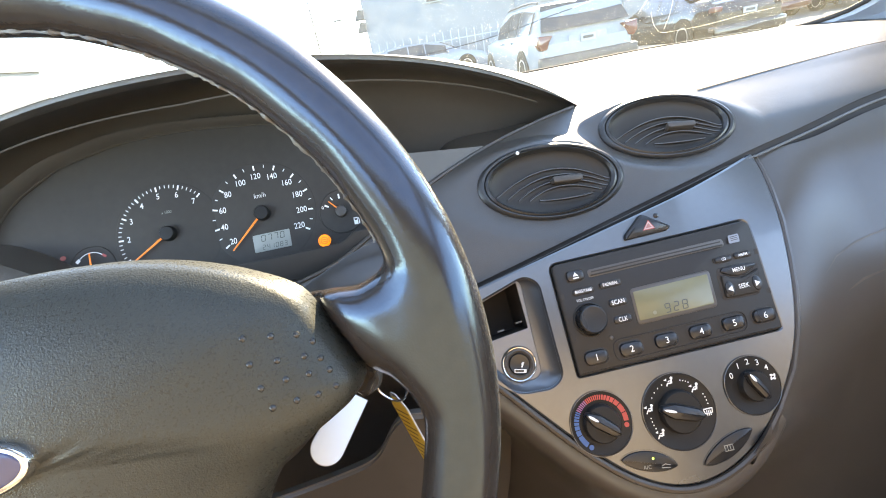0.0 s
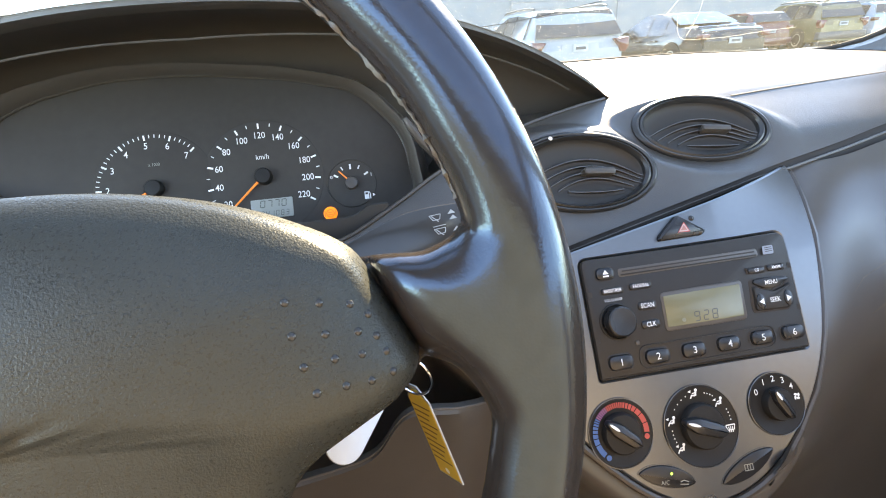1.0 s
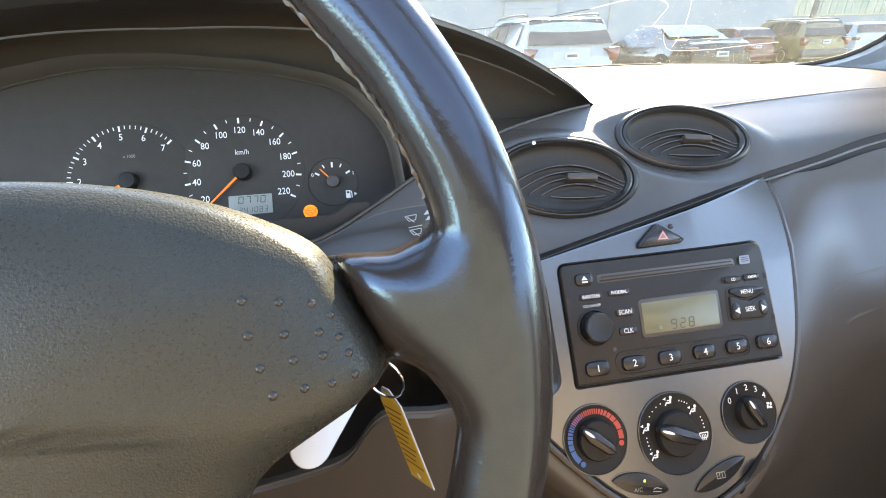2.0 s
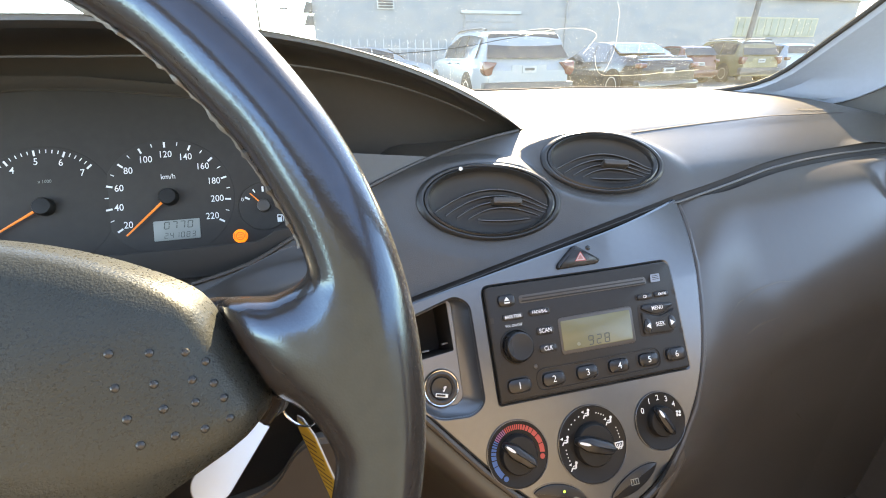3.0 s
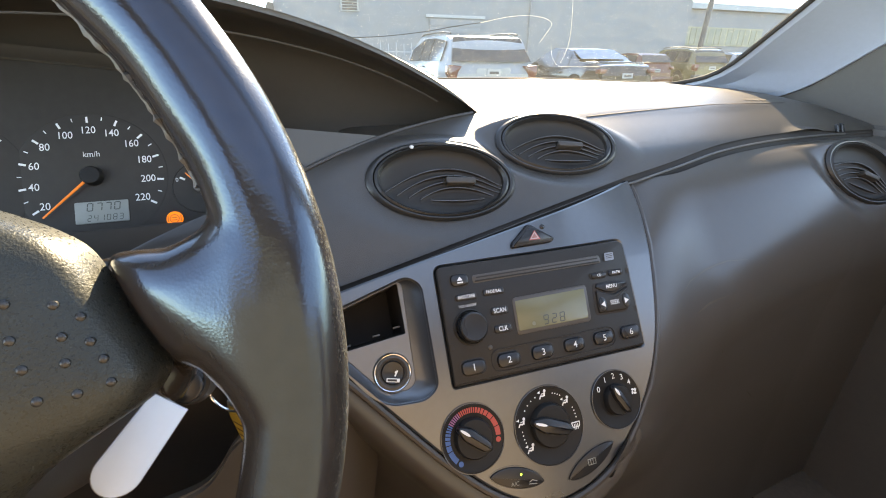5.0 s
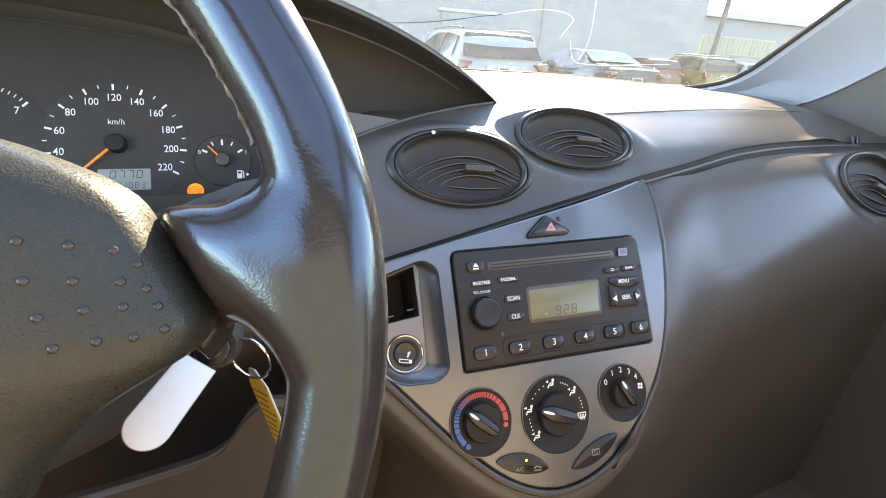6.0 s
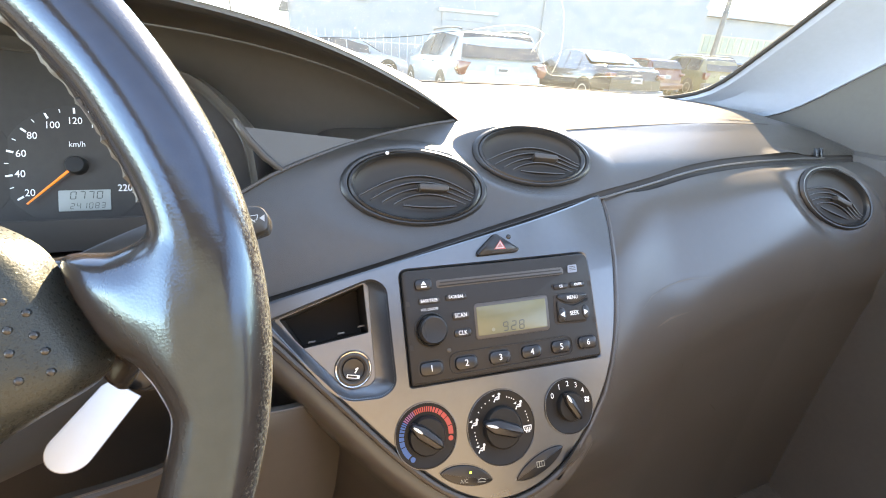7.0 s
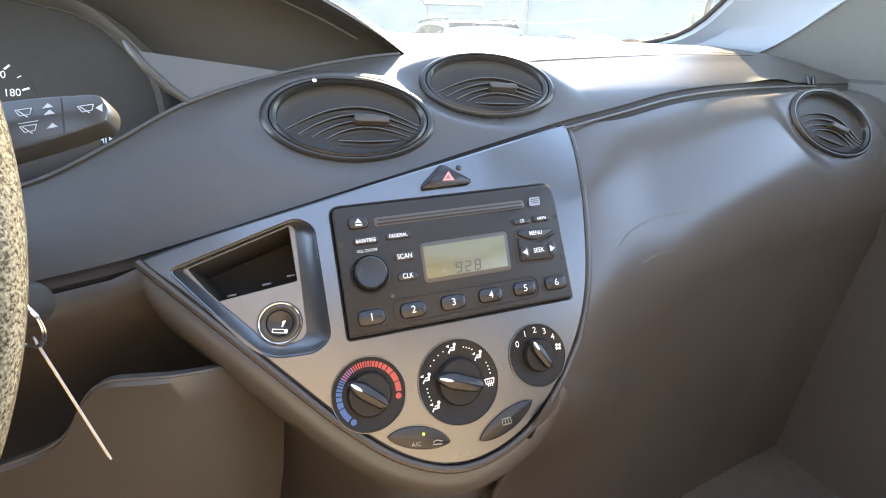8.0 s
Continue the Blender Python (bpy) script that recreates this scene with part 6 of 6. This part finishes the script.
def build_car(name, label, paint, at, heading, L, W, H, kind, group=""):
    """A parked car: x along its length from the tail (0) to the nose (L)."""
    car = thing(name, label, "car", group=group)
    m = Matrix.Translation(at) @ Matrix.Rotation(radians(heading), 4, "Z")
    P = lambda x, y, z: m @ Vector((x, y, z))
    if kind == "suv":
        roof = [(0.00, 0.50), (0.02, 0.58), (0.03, 0.64), (0.06, 0.86), (0.12, 0.965), (0.25, 0.995), (0.45, 1.0), (0.58, 0.97), (0.70, 0.70), (0.76, 0.635), (0.92, 0.58), (0.985, 0.50), (1.0, 0.36)]
    elif kind == "sedan":
        roof = [(0.00, 0.52), (0.015, 0.66), (0.05, 0.715), (0.17, 0.745), (0.22, 0.80), (0.33, 0.965), (0.42, 1.0), (0.53, 0.985), (0.70, 0.74), (0.74, 0.70), (0.90, 0.62), (0.98, 0.52), (1.0, 0.40)]
    else:
        roof = [(0.00, 0.45), (0.01, 0.60), (0.03, 0.72), (0.09, 0.94), (0.20, 1.0), (0.45, 0.99), (0.58, 0.93), (0.74, 0.68), (0.80, 0.62), (0.93, 0.54), (0.985, 0.46), (1.0, 0.34)]
    belt = 0.62 if kind != "suv" else 0.64
    xs = [k[0] for k in roof]
    zs = [k[1] for k in roof]
    rows = []
    for x in spaced(0, 1, 49):
        top = lerp(xs, zs, x) * H
        half = W / 2 * (1 - 0.16 * max(0, abs(x - 0.5) - 0.38) / 0.12 * 1.0)
        bz = min(top, belt * H)
        sec = []
        for k in spaced(0, 1, 25):
            # from the left sill up over the roof to the right sill
            s = -1 if k < 0.5 else 1
            q = 1 - abs(k - 0.5) * 2
            if q < 0.45:
                z = 0.16 * H + (bz - 0.16 * H) * q / 0.45
                y = half * (0.965 + 0.035 * math.sin(math.pi * q / 0.45))
            elif q < 0.75:
                t = (q - 0.45) / 0.30
                z = bz + (top - 0.012 * H - bz) * t
                y = half * (0.965 - 0.20 * t * (top - bz) / (0.36 * H))
            else:
                t = (q - 0.75) / 0.25
                z = top - 0.012 * H * (1 - t) ** 2
                y = half * (0.965 - 0.20 * (top - bz) / (0.36 * H)) * (1 - t)
            sec.append(P(x * L, s * y, z))
        rows.append(sec)
    bm = sheet(rows)
    body = part("body", bm, paint, car, sharp=30)
    # tail face
    part("tail_face", flats([[(-W * 0.42, 0.16 * H), (W * 0.42, 0.16 * H), (W * 0.41, zs[0] * H), (-W * 0.41, zs[0] * H)]], lambda u, v, w: P(-w, u, v), 0.004), paint, body)
    part("bumper", slab(rounded([(-W * 0.47, 0.20 * H), (W * 0.47, 0.20 * H), (W * 0.47, 0.36 * H), (-W * 0.47, 0.36 * H)], 0.05, 3), -0.10, 0.09, lambda u, v, w: P(-w, u, v), 0.04), paint if kind != "suv" else DARKM, body)
    # rear glass
    x0, x1 = (0.030, 0.105) if kind == "suv" else ((0.205, 0.335) if kind == "sedan" else (0.032, 0.085))
    z0, z1 = lerp(xs, zs, x0) * H, lerp(xs, zs, x1) * H
    part("rear_window", sheet([[P(x0 * L - (0.07 if kind != "sedan" else 0.03) + (x1 - x0) * L * k, W * (0.42 - 0.06 * k) * s, z0 + 0.02 + (z1 - z0 - 0.02) * k) for s in (-1, -0.5, 0, 0.5, 1)] for k in (0, 0.5, 1)]), CARGLASS, body, "dark rear window")
    if kind == "sedan":
        part("boot_lid", slab(rounded([(0.06 * L, -W * 0.40), (0.17 * L, -W * 0.41), (0.17 * L, W * 0.41), (0.06 * L, W * 0.40)], 0.08, 4), 0.70 * H, 0.748 * H, lambda u, v, w: P(u, v, w), 0.015), paint, body)
    # windscreen and side windows
    f0, f1 = (0.585, 0.70) if kind == "suv" else ((0.545, 0.70) if kind == "sedan" else (0.59, 0.74))
    part("windscreen", sheet([[P((f0 + (f1 - f0) * k) * L + 0.02, W * (0.34 + 0.07 * k) * s, lerp(xs, zs, f0 + (f1 - f0) * k) * H + 0.012) for s in (-1, 0, 1)] for k in (0, 0.5, 1)]), CARGLASS, body)
    for s in (-1, 1):
        a = 0.10 if kind == "suv" else (0.27 if kind == "sedan" else 0.11)
        for p, q in ((a, 0.285), (0.295, 0.435), (0.445, 0.63)):
            if q - p < 0.03:
                continue
            pts = []
            for x, hi in ((p, 0), (q, 0), (q, 1), (p, 1)):
                top = lerp(xs, zs, min(x, 0.64)) * H
                z = belt * H + 0.03 if not hi else max(belt * H + 0.05, top - 0.07)
                t = (z - belt * H) / max(0.05, 0.36 * H)
                pts.append(P(x * L, s * (W / 2 * (0.965 - 0.20 * t) + 0.008), z))
            part("side_window", flats([[(0, 0), (1, 0), (1, 1), (0, 1)]], lambda u, v, w: pts[int(u) if not v else (2 if u else 3)], 0), CARGLASS, body)
        part("mirror", slab(ring2(0, 0, 0.11, 0.08, 0, 14), 0, 0.09, lambda u, v, w: P(0.62 * L + w, s * (W / 2 + 0.10) + u, belt * H + 0.08 + v), 0.03), paint, body)
        for x in (0.36, 0.52):
            part("door_handle", slab(rounded([(-0.10, -0.018), (0.10, -0.018), (0.10, 0.018), (-0.10, 0.018)], 0.015, 3), 0, 0.04, lambda u, v, w: P(x * L + u, s * (W / 2 + w - 0.005), belt * H - 0.09 + v), 0.01), paint, body)
        # wheels with dark arches
        for x in (0.20, 0.80):
            wh = part("wheel", loops([[P(x * L + r * math.cos(t), s * (W / 2 - 0.10 + w), 0.35 + r * math.sin(t)) for t in [2 * math.pi * i / 24 for i in range(24)]] for r, w in ((0.30, -0.12), (0.35, -0.08), (0.35, 0.09), (0.30, 0.115), (0.24, 0.10))]), TYRE, car)
            part("rim", loops([[P(x * L + r * math.cos(t), s * (W / 2 - 0.10 + w), 0.35 + r * math.sin(t)) for t in [2 * math.pi * i / 24 for i in range(24)]] for r, w in ((0.245, 0.095), (0.22, 0.11), (0.06, 0.09), (0.02, 0.10))], cap1=True), ALLOY, wh)
            part("wheel_arch", slab(ring2(0, 0, 0.40, 0.40, 0, 24), 0, 0.03, lambda u, v, w: P(x * L + u, s * (W / 2 - 0.022 + w), 0.37 + v)), GAP, wh)
        # tail lamps
        if kind == "suv":
            lamp = rounded([(W * 0.33, 0.60 * H), (W * 0.47, 0.615 * H), (W * 0.475, 0.50 * H), (W * 0.44, 0.435 * H), (W * 0.385, 0.45 * H), (W * 0.37, 0.53 * H)], 0.03, 3)
        else:
            lamp = rounded([(W * 0.35, 0.63 * H), (W * 0.46, 0.635 * H), (W * 0.46, 0.55 * H), (W * 0.36, 0.555 * H)], 0.03, 3)
        part("tail_lamp", slab([(u * s, v) for u, v in lamp], -0.16, 0.035, lambda u, v, w: P(-w, u, v), 0.02), LAMP, car, "red tail lamp")
    part("number_plate", slab([(-0.16, 0.475 * H), (0.16, 0.475 * H), (0.16, 0.56 * H), (-0.16, 0.56 * H)], 0, 0.02, lambda u, v, w: P(-w - 0.008, u, v)), PLATE, car, "pale number plate")
    part("plate_bar", flats([bar(-0.11, 0.517 * H, 0.11, 0.517 * H, 0.05)], lambda u, v, w: P(-w, u, v), 0.034), DARKM, car)
    if kind == "suv":
        for s in (-1, 1):
            part("roof_rail", tube([P(x * L, s * W * 0.36, lerp(xs, zs, x) * H + 0.05) for x in spaced(0.12, 0.56, 9)], 0.022, 8), DARKM, car, "roof rail")
        part("plate_recess", slab(rounded([(-0.40, 0.43 * H), (0.40, 0.43 * H), (0.40, 0.57 * H), (-0.40, 0.57 * H)], 0.04, 3), 0.0, 0.006, lambda u, v, w: P(-w, u, v)), paint, body)
        part("wiper", tube([P(0.035 * L - 0.03, -0.1, 0.655 * H), P(0.045 * L - 0.03, 0.45, 0.68 * H)], 0.012, 6), DARKM, car)
    return car


PAINT = lambda n, c, r=0.25: material(n, c, r, vary=0.04, scale=2, coat=0.5)
build_car("white_suv", "white sport utility vehicle seen from behind", PAINT("white_paint", (0.22, 0.24, 0.26)), (4.06, 8.95, 0), 90, 4.75, 2.20, 1.60, "suv")
build_car("silver_hatchback", "silver hatchback parked side-on by the fence", PAINT("silver_paint", (0.17, 0.19, 0.22)), (-0.2, 20.3, 0), 3, 4.7, 1.8, 1.50, "hatch")
build_car("black_sedan", "black sedan with sun on its rear glass and boot lid", PAINT("black_paint", (0.022, 0.022, 0.024), 0.16), (8.10, 9.6, 0), 90, 4.7, 1.86, 1.43, "sedan")
build_car("silver_sedan", "silver sedan parked behind a black one", PAINT("pale_silver_paint", (0.40, 0.42, 0.42)), (12.3, 15.6, 0), 88, 4.6, 1.82, 1.44, "sedan")
build_car("dark_red_hatchback", "dark red hatchback in the shade of the wall", PAINT("dark_red_paint", (0.10, 0.028, 0.022)), (15.0, 16.0, 0), 86, 4.2, 1.8, 1.45, "hatch")
build_car("tan_suv", "tan sport utility vehicle with a sunlit roof", PAINT("tan_paint", (0.12, 0.10, 0.055)), (17.4, 15.4, 0), 82, 4.6, 1.9, 1.66, "suv")
build_car("pale_blue_hatchback", "pale blue hatchback at the end of the row", PAINT("pale_blue_paint", (0.30, 0.35, 0.40)), (20.9, 16.4, 0), 78, 4.3, 1.8, 1.55, "hatch")
